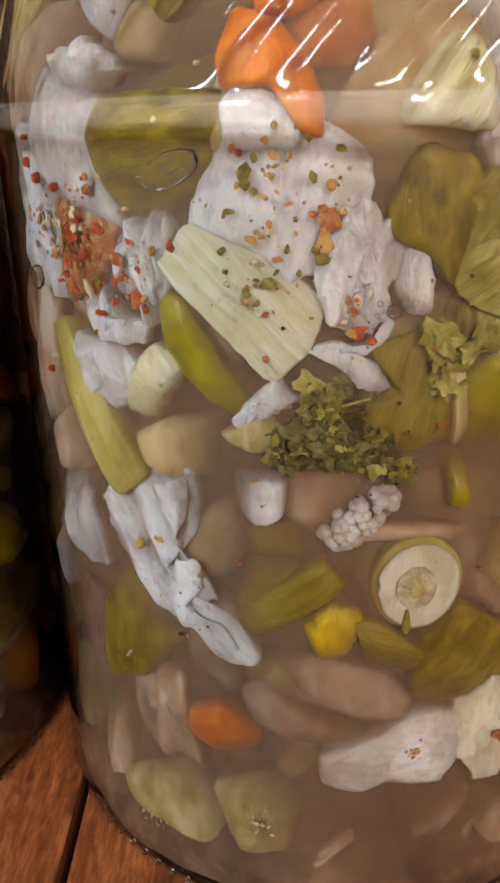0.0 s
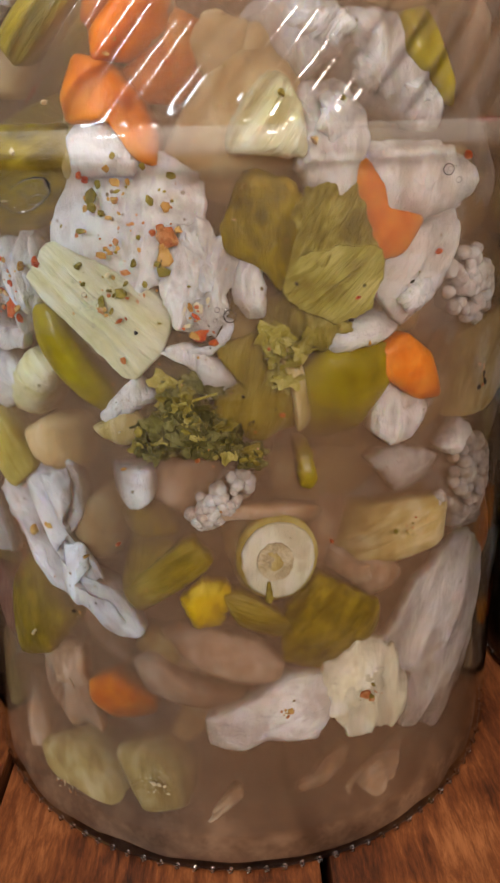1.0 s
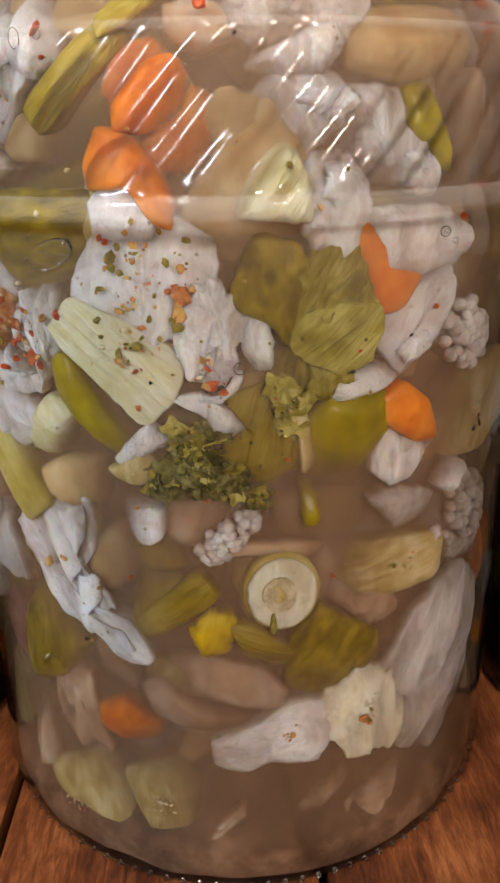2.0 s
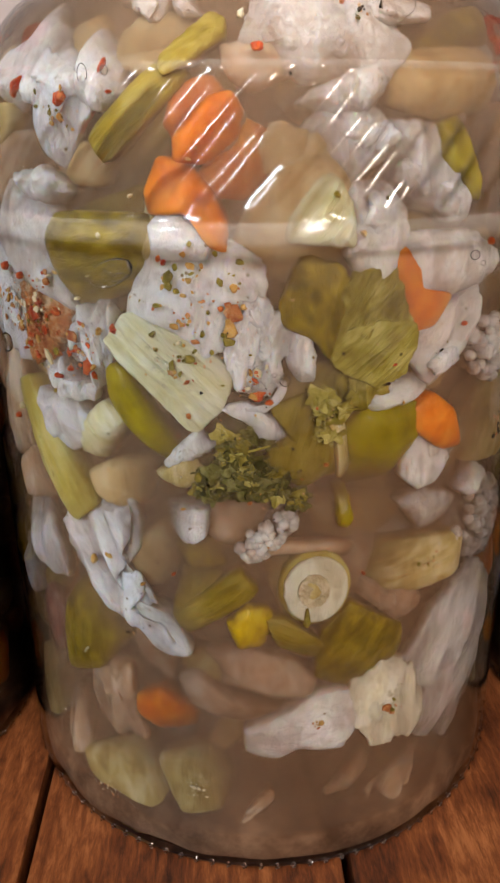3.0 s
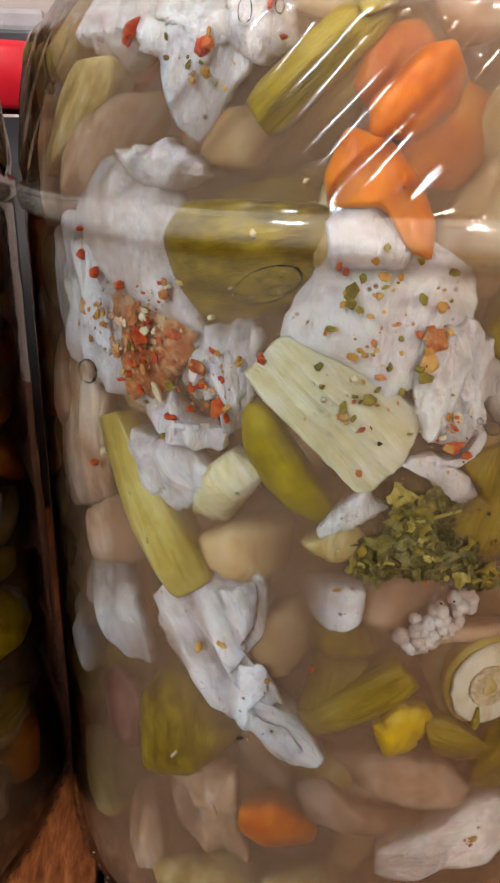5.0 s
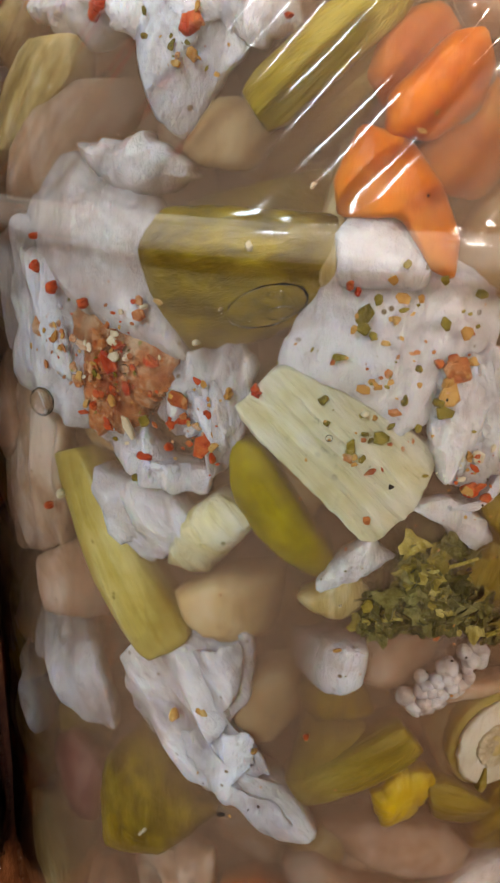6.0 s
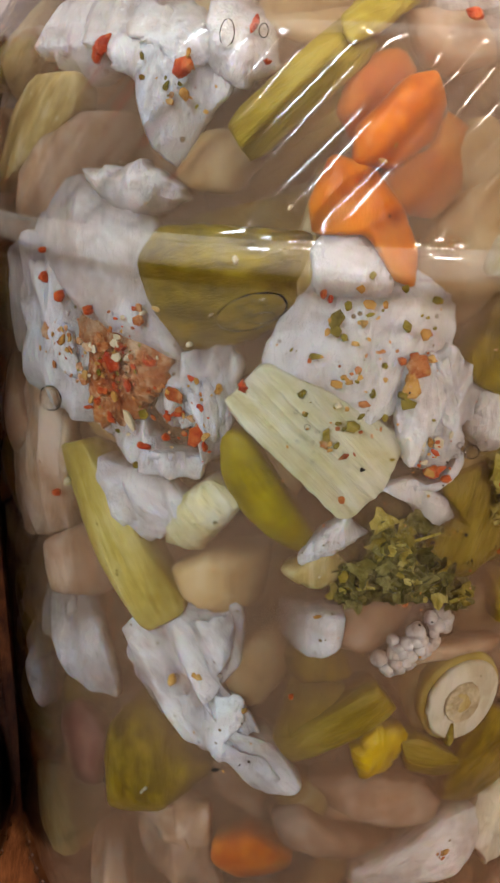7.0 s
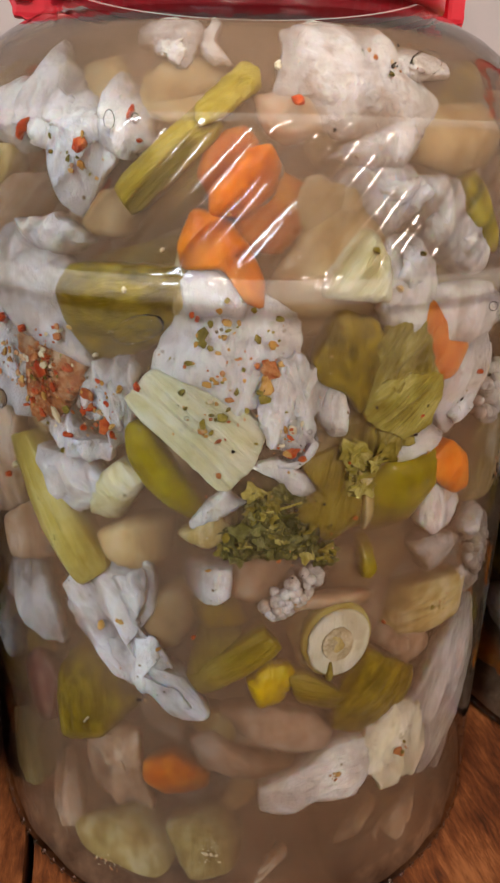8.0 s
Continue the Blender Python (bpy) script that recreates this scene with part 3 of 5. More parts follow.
piece("turnip_chunk", BEIGE, -21.6, 0.2555, [(-7.6, 4.5), (8.4, 5.3), (10.3, 1.0), (-1.4, -5.3), (-10.1, -4.8), (-10.3, 0.8)],
      "beige turnip chunk sunk behind the shoulder", "turnip", depth=5, thick=8, dome=2)
piece("turnip_chunk", BEIGE, -38.3, 0.2557, [(-10.3, 4.7), (3.0, 5.7), (10.3, -0.7), (6.7, -5.7), (-3.7, -1.9)],
      "rounded beige turnip chunk beside a cabbage leaf", "turnip", depth=5, thick=8, dome=2)
piece("celery_stick", CELERY, -14.2, 0.2530, [(-7.4, -2.3), (2.4, 6.6), (6.9, 5.9), (7.4, 1.5), (-0.3, -3.9), (-5.0, -6.6)],
      "green celery stick slanting across the upper ridge", "celery", depth=0.52, thick=9, dome=0.8, across=1.2, grain=50, sink=(30, 2))
piece("celery_stick", CELERY, -22.6, 0.2395, [(6.9, 11.8), (12.5, 5.6), (-6.9, -11.8), (-12.5, -5.6)],
      "cut green celery stick under the fluted wall", "celery", depth=0.28, thick=9, dome=0.8, across=1.2, grain=48, rounds=1, jag=0.2, sink=(45, 3))
piece("celery_stick", CELERY, -22.4, 0.2324, [(-6.1, -1.1), (10.5, 12.0), (16.2, 10.3), (2.2, -7.7), (-8.2, -12.0), (-16.2, -11.8)],
      "dull green celery stick sunk in the brine", "celery", depth=6, thick=9, dome=0.8, across=1.2, grain=50)
piece("carrot_slice", CARROT, -14.1, 0.2390, [(-7.4, -3.0), (-4.8, 4.8), (3.5, 7.2), (7.4, 3.9), (0.9, -2.8), (-3.8, -7.2)],
      "dull orange carrot slice sunk in brine", "carrot", depth=4.6, thick=12, dome=1.5, jag=0.2)
piece("carrot_slice", CARROT, -11.2, 0.2348, [(-8.2, -1.5), (0.1, 6.5), (5.3, 7.4), (8.2, 3.0), (6.8, -2.4), (-1.0, -7.4), (-8.1, -6.7)],
      "thick bright orange carrot slice", "carrot", depth=1.00, thick=12, dome=2, jag=0.15, rounds=1, sink=(-25, 4))
piece("carrot_slice", CARROT, -7.0, 0.2277, [(1.5, 8.7), (9.6, 5.1), (9.3, -2.3), (1.9, -8.7), (-6.7, -7.5), (-9.6, -1.9), (0.2, 3.8)],
      "large orange carrot slice lying deeper in brine", "carrot", depth=5.5, thick=12, dome=1.5, jag=0.2, sink=(-10, 3))
piece("carrot_slice", CARROT, -14.6, 0.2176, [(-9.9, 2.7), (-6.7, 10.2), (0.7, 8.6), (6.4, 2.6), (9.9, -4.3), (9.6, -10.2), (5.5, -8.9), (0.5, -2.0), (-8.9, -2.3)],
      "bright orange wedge of carrot at the moulded band", "carrot", depth=0.45, thick=12, dome=2, jag=0.15, rounds=1, sink=(40, 1.6))
piece("turnip_chunk", BEIGE, 1.8, 0.2143, [(-13.1, -0.5), (-4.6, 9.8), (5.2, 15.5), (16.0, 8.3), (17.2, -8.7), (-3.6, -15.5), (-17.2, -7.8)],
      "large beige turnip chunk hazy in the brine", "turnip", depth=5, thick=10, dome=2.5, sink=(-90, 3))
piece("celery_heart_chunk", CREAM, 5.7, 0.2166, [(-8.9, -2.1), (-2.1, 8.6), (5.5, 6.0), (8.2, 0.1), (8.9, -8.6), (-7.9, -7.3)],
      "pale cream celery heart chunk behind the flutes", "celery", depth=0.49, thick=10, dome=2, grain=35, ridge=0.8, sink=(140, 5))
piece("cauliflower_floret", FLORET, 7.8, 0.2571, [(-18.1, 9.4), (-10.1, 11.8), (1.9, 11.8), (14.8, 11.2), (17.3, 2.3), (20.7, -3.9), (12.3, -11.6), (4.1, -10.6), (-6.9, -11.8), (-10.4, -9.2), (-13.7, -5.1), (-20.7, -4.1), (-18.1, 3.2)],
      "large white cauliflower piece below the shoulder", "cauliflower", folds=1.4, thick=10, dome=2.5, depth=1.6, sink=(-110, 3.5))
piece("cauliflower_floret", FLORET, 25.1, 0.2619, [(-15.9, 0.2), (-3.3, 4.0), (6.4, 3.0), (15.9, 2.4), (6.5, -2.3), (-6.6, -4.0), (-15.5, -3.2)],
      "smooth white cauliflower knob with dark specks", "cauliflower", folds=0.5, thick=6, dome=3, depth=0.8)
piece("cabbage_leaf", WHITE, 9.9, 0.2440, [(-8.0, -1.2), (11.6, 6.5), (10.8, 0.4), (6.1, -5.2), (-1.9, -6.5), (-11.6, -3.6)],
      "white cabbage strip crossing the upper ridge", "cabbage", folds=1, thick=6, dome=2, depth=2)
piece("cabbage_leaf", WHITE, 11.3, 0.2310, [(-12.6, 3.4), (-7.5, 7.1), (4.6, 8.6), (12.6, 3.3), (10.3, -2.4), (-0.8, -8.6), (-8.8, -3.4)],
      "rounded white cabbage lobe behind the flutes", "cabbage", folds=1.3, thick=8, dome=3, depth=2, sink=(215, 5))
piece("cabbage_leaf", WHITE, 24.4, 0.2253, [(-10.8, 10.2), (2.0, 9.5), (13.4, 1.7), (8.3, -9.4), (0.9, -10.2), (-10.3, -5.4), (-13.4, 1.3)],
      "crumpled white cabbage lobe with orange specks", "cabbage", folds=1.5, thick=8, dome=3, depth=2.4, sink=(200, 3))
piece("cabbage_leaf", WHITE, 15.1, 0.2104, [(-7.7, 10.1), (1.7, 11.7), (8.1, 5.4), (8.6, -5.2), (5.8, -11.4), (-2.5, -11.7), (-8.6, -4.6), (-6.2, 2.1)],
      "white cabbage scrap at the moulded band", "cabbage", folds=1, thick=7, dome=2, depth=1.4, sink=(90, 2))
piece("cabbage_leaf", WHITE, 30.1, 0.2180, [(-7.0, 4.1), (-0.6, 5.9), (7.0, -1.6), (6.1, -5.9), (-2.0, -5.6), (-6.5, -2.2)],
      "small white cabbage knob with a red seed", "cabbage", folds=1, thick=7, dome=2, depth=1.2)
piece("turnip_chunk", BEIGE, 37.0, 0.2453, [(-27.6, 6.0), (5.3, 8.4), (29.9, 7.3), (16.6, -6.4), (-12.2, -8.4), (-29.9, -5.1)],
      "tan turnip chunk deep behind the ridge", "turnip", depth=5, thick=10, dome=2)
piece("pepper_piece", OLIVE, 46.9, 0.2590, [(-28.4, -4.0), (-6.4, 4.3), (25.1, 8.0), (28.4, -1.6), (-8.9, -5.9), (-27.8, -8.0)],
      "olive green pepper piece under the shoulder", "pepper", depth=6, thick=9, dome=2)
piece("pepper_strip", JALAPENO, 30.8, 0.2267, [(-7.4, 8.2), (2.4, 9.5), (7.4, -6.0), (5.7, -9.5), (-1.1, -4.2), (-6.4, 0.2)],
      "yellow green pepper strip behind the flutes", "pepper", depth=0.88, thick=6, dome=2)
piece("cabbage_leaf", WHITE, -43.3, 0.2205, [(-12.0, 3.2), (-5.4, 3.1), (3.5, 5.3), (10.8, 1.2), (12.0, -1.0), (4.0, -4.3), (-3.0, -5.3), (-7.2, -2.2)],
      "pale greenish white leaf tip with frayed edge", "cabbage", folds=1, thick=5, dome=2, depth=0.4)
piece("turnip_chunk", BEIGE, -32.2, 0.2266, [(-8.7, -2.3), (-4.3, 4.5), (7.3, 5.3), (8.7, 1.1), (3.1, -5.3), (-5.6, -4.9)],
      "tan turnip chunk behind the fluted wall", "turnip", depth=4.5, thick=9, dome=2)
piece("cabbage_leaf", WHITE, -49.7, 0.2055, [(-16.2, 10.9), (-6.3, 15.6), (4.8, 11.4), (16.0, 9.0), (16.9, 0.9), (17.7, -7.0), (23.8, -15.6), (10.5, -12.3), (0.2, -10.7), (-10.0, -4.6), (-23.8, 2.6)],
      "broad smooth white cabbage leaf across the band", "cabbage", folds=0.45, thick=7, dome=2, depth=1, sink=(120, 2.5))
piece("pepper_piece", OLIVE, -30.7, 0.2026, [(-17.2, 4.7), (-11.6, 11.3), (16.7, 11.9), (17.2, 5.7), (14.1, -3.0), (6.4, -7.6), (-8.0, -11.9), (-12.7, -6.8)],
      "glossy olive green pepper piece under the band", "pepper", depth=0.49, thick=8, dome=2, grain=80, fine=True, sink=(-75, 4))
piece("celery_stick", CELERY, -31.7, 0.2156, [(-17.2, -2.2), (-1.4, 1.7), (16.5, 6.3), (18.4, -2.7), (-1.0, -4.9), (-18.4, -6.3)],
      "dull green celery piece sunk behind the flutes", "celery", depth=6.5, thick=8, dome=0.8, across=1.2, grain=-60)
piece("cabbage_heart", WHITE, -15.7, 0.2103, [(-7.5, 2.4), (-4.4, 5.4), (1.0, 5.3), (7.4, 1.4), (7.5, -4.9), (-6.4, -5.4)],
      "white cabbage core cut crossing the band", "cabbage", depth=0.8, thick=7, dome=1)
piece("turnip_slice", PALE, -20.5, 0.2159, [(-2.5, -1.1), (-0.3, 9.1), (2.8, 11.7), (1.5, 0.4), (0.8, -11.5), (-2.8, -11.7)],
      "pale curved rim of a turnip slice", "turnip", depth=2.5, thick=7, dome=2, grain=0)
piece("cabbage_heart", WHITE, -13.9, 0.1941, [(-11.9, 12.5), (-1.1, 14.3), (8.7, 14.1), (15.3, 11.0), (18.3, 6.9), (18.3, 0.4), (10.0, -1.9), (8.3, -11.0), (1.1, -14.3), (-2.8, -10.6), (-18.3, -3.5), (-14.2, 5.3)],
      "white cabbage core block sprinkled with spices", "cabbage", folds=0.7, thick=9, dome=0.8, jag=0.8, fine=True, depth=1.5, sink=(20, 2.2))
piece("celery_heart_chunk", CREAM, -18.2, 0.1754, [(-17.6, 5.6), (-10.3, 14.2), (3.7, 8.6), (17.6, 0.6), (14.2, -8.7), (6.8, -15.6), (-5.5, -4.6)],
      "cream ridged celery heart block flecked with herbs", "celery", thick=12, dome=0.4, grain=-47, depth=0.1, rounds=1, jag=0.3, fine=True, ridge=0.9, sink=(38, 3.0))
piece("cabbage_leaf", WHITE, -3.5, 0.1825, [(-6.5, 10.0), (1.6, 12.2), (3.4, 8.8), (9.1, 7.7), (8.5, 2.5), (5.0, -3.6), (6.3, -7.5), (1.7, -12.2), (-6.0, -9.8), (-8.2, -3.6), (-9.1, 5.5)],
      "crumpled translucent white cabbage leaf", "cabbage", folds=1.8, thick=6, dome=1, jag=1.0, depth=0.3, waves=14, sink=(90, 0.8))
piece("cabbage_rib", WHITE, 3.2, 0.1807, [(-2.6, 6.4), (1.9, 7.0), (4.0, -0.7), (3.4, -6.9), (-1.1, -7.0), (-4.0, -2.7)],
      "small white cabbage rib stub with grey edge", "cabbage", folds=0.4, thick=7, dome=2.5, depth=0.3)
piece("cabbage_leaf", WHITE, -3.8, 0.1604, [(-9.9, 4.9), (-3.7, 6.7), (2.5, 3.9), (9.9, -3.0), (5.4, -4.2), (0.6, -6.7), (-0.6, -1.6), (-4.1, 2.6)],
      "curled pointed white cabbage flap", "cabbage", folds=0.8, thick=4, dome=0.8, depth=0.3)
piece("cabbage_leaf", WHITE, -2.7, 0.1686, [(4.1, 3.9), (5.8, 3.8), (4.9, -0.2), (0.2, -3.9), (-5.8, -3.4), (-5.8, -2.0), (-0.6, -2.2), (3.0, 0.3)],
      "thin curling white cabbage strip", "cabbage", folds=0.5, thick=4, dome=1, depth=0.8)
piece("jalapeno_pepper", JALAPENO, -23.5, 0.1623, [(-9.9, 11.9), (-4.6, 11.6), (0.2, 5.1), (6.2, -3.7), (10.3, -9.0), (9.6, -12.1), (6.2, -12.4), (0.6, -9.6), (-6.0, -3.6), (-9.8, 3.5)],
      "whole small glossy yellow-green pickled pepper", "pepper", thick=10, dome=2.4, depth=0.21, jag=0.1, rounds=3, edge=2.2, cut=0.22, grain=-35, sink=(-70, 2.2))
piece("herb_sprig", HERB, -5.5, 0.1511, [(-11.3, 11.9), (-2.6, 13.2), (2.9, 7.8), (5.3, 1.8), (10.2, -7.1), (14.2, -13.2), (8.6, -11.5), (2.9, -7.8), (-2.0, -10.2), (-10.2, -8.2), (-14.2, -3.2), (-10.8, 3.2)],
      "dark green crumpled herb sprig", "herb", folds=0.9, thick=6, dome=1.5, depth=1.1, jag=2.0, waves=34)
piece("herb_piece", PALE, -16.8, 0.1466, [(-7.2, -1.0), (2.9, 5.0), (7.2, -1.3), (1.7, -5.0), (-4.4, -3.7)],
      "pale green herb stem base", "herb", thick=4, dome=2, depth=0.4)
piece("cabbage_leaf", WHITE, -14.7, 0.1531, [(-7.6, -3.5), (-3.4, 1.3), (2.1, 6.4), (3.9, 2.8), (7.6, 1.2), (1.0, -2.3), (-5.2, -6.4)],
      "frayed white cabbage scrap", "cabbage", folds=1, thick=4, dome=1, depth=0.3)
piece("celery_piece", CELERY, 3.6, 0.1559, [(-9.5, 9.5), (3.4, 12.7), (9.1, 0.9), (11.0, -9.4), (0.9, -12.7), (-11.0, -8.7), (-9.1, -1.4), (-3.5, 1.0)],
      "green curved celery piece holding small air bubbles", "celery", folds=0.5, thick=9, dome=2, depth=0.42, grain=15, fine=True, ridge=0.4, sink=(-30, 1.2))
piece("celery_slice", PALE, 8.4, 0.1568, [(-4.6, 12.3), (0.2, 11.0), (5.6, 0.0), (7.6, -11.0), (2.5, -12.3), (0.6, -0.7)],
      "pale inner rim of a celery piece", "celery", thick=6, dome=2, depth=0.5, sink=(0, 4.5), grain=10)
piece("pepper_piece", OLIVE, 5.3, 0.1921, [(-9.7, 0.3), (-3.6, 12.3), (6.3, 9.9), (9.7, 5.4), (7.6, -1.9), (3.3, -12.3), (-0.0, -7.5), (-7.8, -3.5)],
      "olive green pepper flake behind the leaf", "pepper", thick=9, dome=1.5, depth=0.70, sink=(80, 2.5))
piece("celery_leaf", LEAFY, 14.4, 0.1861, [(-12.5, 3.5), (-10.0, 10.0), (-2.5, 16.0), (1.6, 17.5), (7.4, 15.2), (10.7, 6.8), (11.5, -2.0), (2.4, -4.0), (-9.0, -3.0)],
      "dark veined olive green celery leaf", "herb", folds=0.6, thick=3, dome=0.9, depth=0.5, jag=0.9, grain=35, waves=22, ridge=0.4, sink=(70, 1.6))
piece("celery_leaf", FAN, 14.4, 0.1851, [(-11.0, -4.8), (-8.4, 1.0), (2.4, 2.7), (11.5, 1.9), (12.4, -4.0), (9.0, -11.5), (0.7, -13.1), (-4.1, -10.6), (-9.2, -8.1)],
      "yellow-green fan of celery leaf with raised veins", "herb", thick=1.5, dome=0.5, depth=0.12, jag=0.7, grain=52, ridge=0.55, fine=True, rounds=1, sink=(200, 0.5))
piece("celery_leaf", LEAFY, 11.1, 0.1691, [(-11.6, 0.7), (-9.5, 4.6), (-5.2, 9.1), (5.9, 4.6), (11.6, -0.6), (3.8, -4.3), (-1.7, -2.4), (-1.9, -9.1), (-6.2, -6.2)],
      "ragged olive leaf shreds", "herb", folds=0.7, thick=4, dome=1, depth=0.35, jag=1.8, waves=24)
piece("cabbage_rib", WHITE, 20.9, 0.1673, [(-12.0, 1.2), (4.1, 4.0), (12.0, 0.2), (6.2, -2.6), (-9.2, -4.0)],
      "white rib stalk with green end", "cabbage", folds=0.3, thick=6, dome=2, depth=0.5, grain=70)
piece("pepper_piece", JALAPENO, 17.9, 0.1513, [(-12.1, 5.8), (-6.7, 12.0), (10.7, 11.6), (12.1, 2.1), (5.1, -10.2), (-9.9, -12.0)],
      "yellow olive pepper piece fading into brine", "pepper", thick=9, dome=3, depth=0.3, grain=10, sink=(-100, 7))
piece("turnip_chunk", BEIGE, 17.7, 0.1263, [(-19.4, 9.3), (10.6, 8.5), (19.4, -3.6), (0.7, -9.3), (-18.0, -2.4)],
      "tan turnip chunk lost in cloudy brine", "turnip", depth=6.5, thick=9, dome=3)
piece("carrot_slice", CARROT, 29.7, 0.1558, [(-11.7, 5.3), (-4.2, 9.5), (5.1, 2.8), (11.7, -9.5), (1.7, -8.2), (-11.2, 0.5)],
      "small bright orange carrot end", "carrot", depth=0.50, thick=10, dome=1.5, jag=0.15, rounds=1, sink=(-60, 2))
piece("cabbage_leaf", WHITE, 31.4, 0.2010, [(-18.8, 8.3), (5.2, 7.3), (18.8, -1.1), (10.0, -6.8), (-2.6, -8.3), (-15.4, -7.7), (-18.8, 1.1)],
      "large white cabbage piece at the band edge", "cabbage", folds=0.8, thick=7, dome=2, depth=1, sink=(-90, 2))
piece("carrot_slice", CARROT, 23.6, 0.1964, [(-11.5, 11.1), (-3.4, 11.3), (-1.2, -0.6), (11.5, -3.2), (4.7, -10.6), (-2.4, -11.3), (-6.6, -3.2)],
      "orange carrot wedge between white leaves", "carrot", depth=1.50, thick=9, dome=2, jag=0.15, rounds=1, sink=(60, 2))
piece("cabbage_leaf", WHITE, 29.7, 0.1805, [(-13.4, -0.9), (-4.6, 6.8), (12.9, 12.8), (13.4, -0.9), (5.6, -7.7), (-4.0, -12.0), (-9.5, -7.0)],
      "long white cabbage piece with a red fleck", "cabbage", folds=1.1, thick=6, dome=1.5, depth=0.8, grain=35, sink=(30, 1.5))
piece("cauliflower_floret", FLORET, 44.9, 0.1730, [(-16.0, 8.9), (-1.9, 10.7), (13.6, 1.3), (16.0, -10.7), (-8.5, -5.6)],
      "pinkish knobbly cauliflower floret", "cauliflower", knobs=1.1, thick=8, dome=2.0, edge=3, depth=3.0, jag=1)
piece("celery_stick", PALE, 52.0, 0.1495, [(-23.5, -5.0), (-13.1, 9.4), (11.9, 14.4), (23.5, -5.6), (-0.5, -14.4), (-17.6, -11.7)],
      "speckled tan celery stick", "celery", depth=1.5, thick=9, dome=0.8, across=1.2, grain=25)
piece("cabbage_leaf", WHITE, 30.2, 0.1446, [(-14.1, -2.5), (-9.6, 7.9), (-2.7, 5.9), (14.1, -1.7), (4.9, -2.9), (-1.7, -7.9), (-8.1, -7.6)],
      "white cabbage scrap with blunt end", "cabbage", folds=1, thick=6, dome=1.5, depth=1)
piece("cauliflower_floret", FLORET, 30.5, 0.1254, [(-13.4, 6.5), (-2.5, 8.2), (13.2, 1.4), (13.4, -6.6), (1.2, -8.2), (-7.2, -0.3)],
      "small white cauliflower cut with brown tip", "cauliflower", folds=0.9, thick=7, dome=2, depth=0.9)
piece("cabbage_leaf", WHITE, 43.2, 0.1308, [(-8.9, -1.3), (1.6, 4.9), (8.9, -0.1), (-2.7, -4.9)],
      "narrow white cabbage sliver", "cabbage", folds=0.4, thick=5, dome=1.5, depth=1.2)
piece("cauliflower_floret", FLORET, 52.5, 0.1092, [(-23.1, 13.2), (-12.3, 19.7), (12.2, 10.0), (23.1, -13.8), (17.1, -19.7), (-13.6, -9.1)],
      "pinkish cauliflower floret in the brine", "cauliflower", knobs=1.1, thick=8, dome=2.0, edge=3, depth=3.0)
piece("celery_piece", PALE, 28.4, 0.1076, [(-13, 10), (4, 9), (19, 6), (18, -8), (-3, -8), (-20, -5)],
      "pale green fibrous celery piece", "celery", thick=9, dome=2, depth=0.6, rounds=1, jag=0.3, grain=80, ridge=0.4, sink=(180, 5))
piece("cauliflower_floret", FLORET, -2.2, 0.1258, [(-9.3, -6.1), (-0.8, 4.5), (4.1, 9.9), (8.7, 7.8), (9.3, 1.2), (-0.1, -4.1), (-5.6, -9.9)],
      "white knobbly cauliflower curds", "cauliflower", knobs=1.1, thick=7, dome=2.0, edge=3, depth=3.0, jag=1.2)
piece("cabbage_leaf", PINKISH, 5.2, 0.1193, [(-15.9, 1.2), (-8.2, 4.9), (8.5, 3.9), (14.4, 1.8), (15.9, -4.9), (10.6, -0.9), (-4.8, 2.8)],
      "thin pale leaf edge curled over the ring", "cabbage", folds=0.6, thick=4, dome=1, depth=1)
piece("celery_stick", CELERY, -12.6, 0.1012, [(8.5, 13.1), (14.5, 6.1), (-8.5, -13.1), (-14.5, -6.1)],
      "cut green celery stick", "celery", thick=9, dome=0.8, across=1.2, depth=0.42, grain=50, rounds=1, jag=0.2, sink=(220, 5))
piece("celery_piece", CELERY, -15.6, 0.1035, [(-4.7, 8.3), (0.0, 6.9), (8.5, 7.7), (6.5, 1.4), (-3.5, -8.3), (-8.5, -7.0)],
      "green celery piece with pale frayed end", "celery", thick=7, dome=2, depth=4, ridge=0.4)
piece("pepper_piece", YELLOW, -5.3, 0.0938, [(-6.9, 2.7), (-1.6, 7.1), (6.0, 7.1), (6.9, 1.8), (3.7, -7.1), (-2.9, -6.8), (-5.2, -2.1)],
      "bright yellow pickled pepper scrap", "pepper", folds=0.8, thick=5, dome=1.5, depth=0.21, sink=(-60, 2))
piece("celery_stick", CELERY, 3.5, 0.0895, [(-9.4, 8.5), (-3.2, 7.8), (9.4, -2.3), (8.7, -7.7), (3.6, -8.5), (-5.8, -2.3)],
      "small green celery stub", "celery", thick=7, dome=0.8, across=1.2, depth=0.49, grain=-65)
piece("pepper_piece", OLIVE, 16.0, 0.0847, [(-13.4, 6.9), (-4.6, 15.9), (13.7, 3.4), (14.1, -7.0), (-2.9, -15.9), (-14.1, -10.7)],
      "flat olive green pepper square", "pepper", thick=9, dome=1.5, depth=0.56, grain=35, fine=True, sink=(-100, 3))
piece("onion_skin", ONION, 21.5, 0.1001, [(-13.3, 10.1), (0.8, 2.5), (11.1, -0.7), (13.3, -6.4), (3.1, -10.1), (-2.7, -3.3), (-10.9, 2.3)],
      "translucent brownish onion shreds", "onion", folds=1, thick=4, dome=1, depth=1.6)
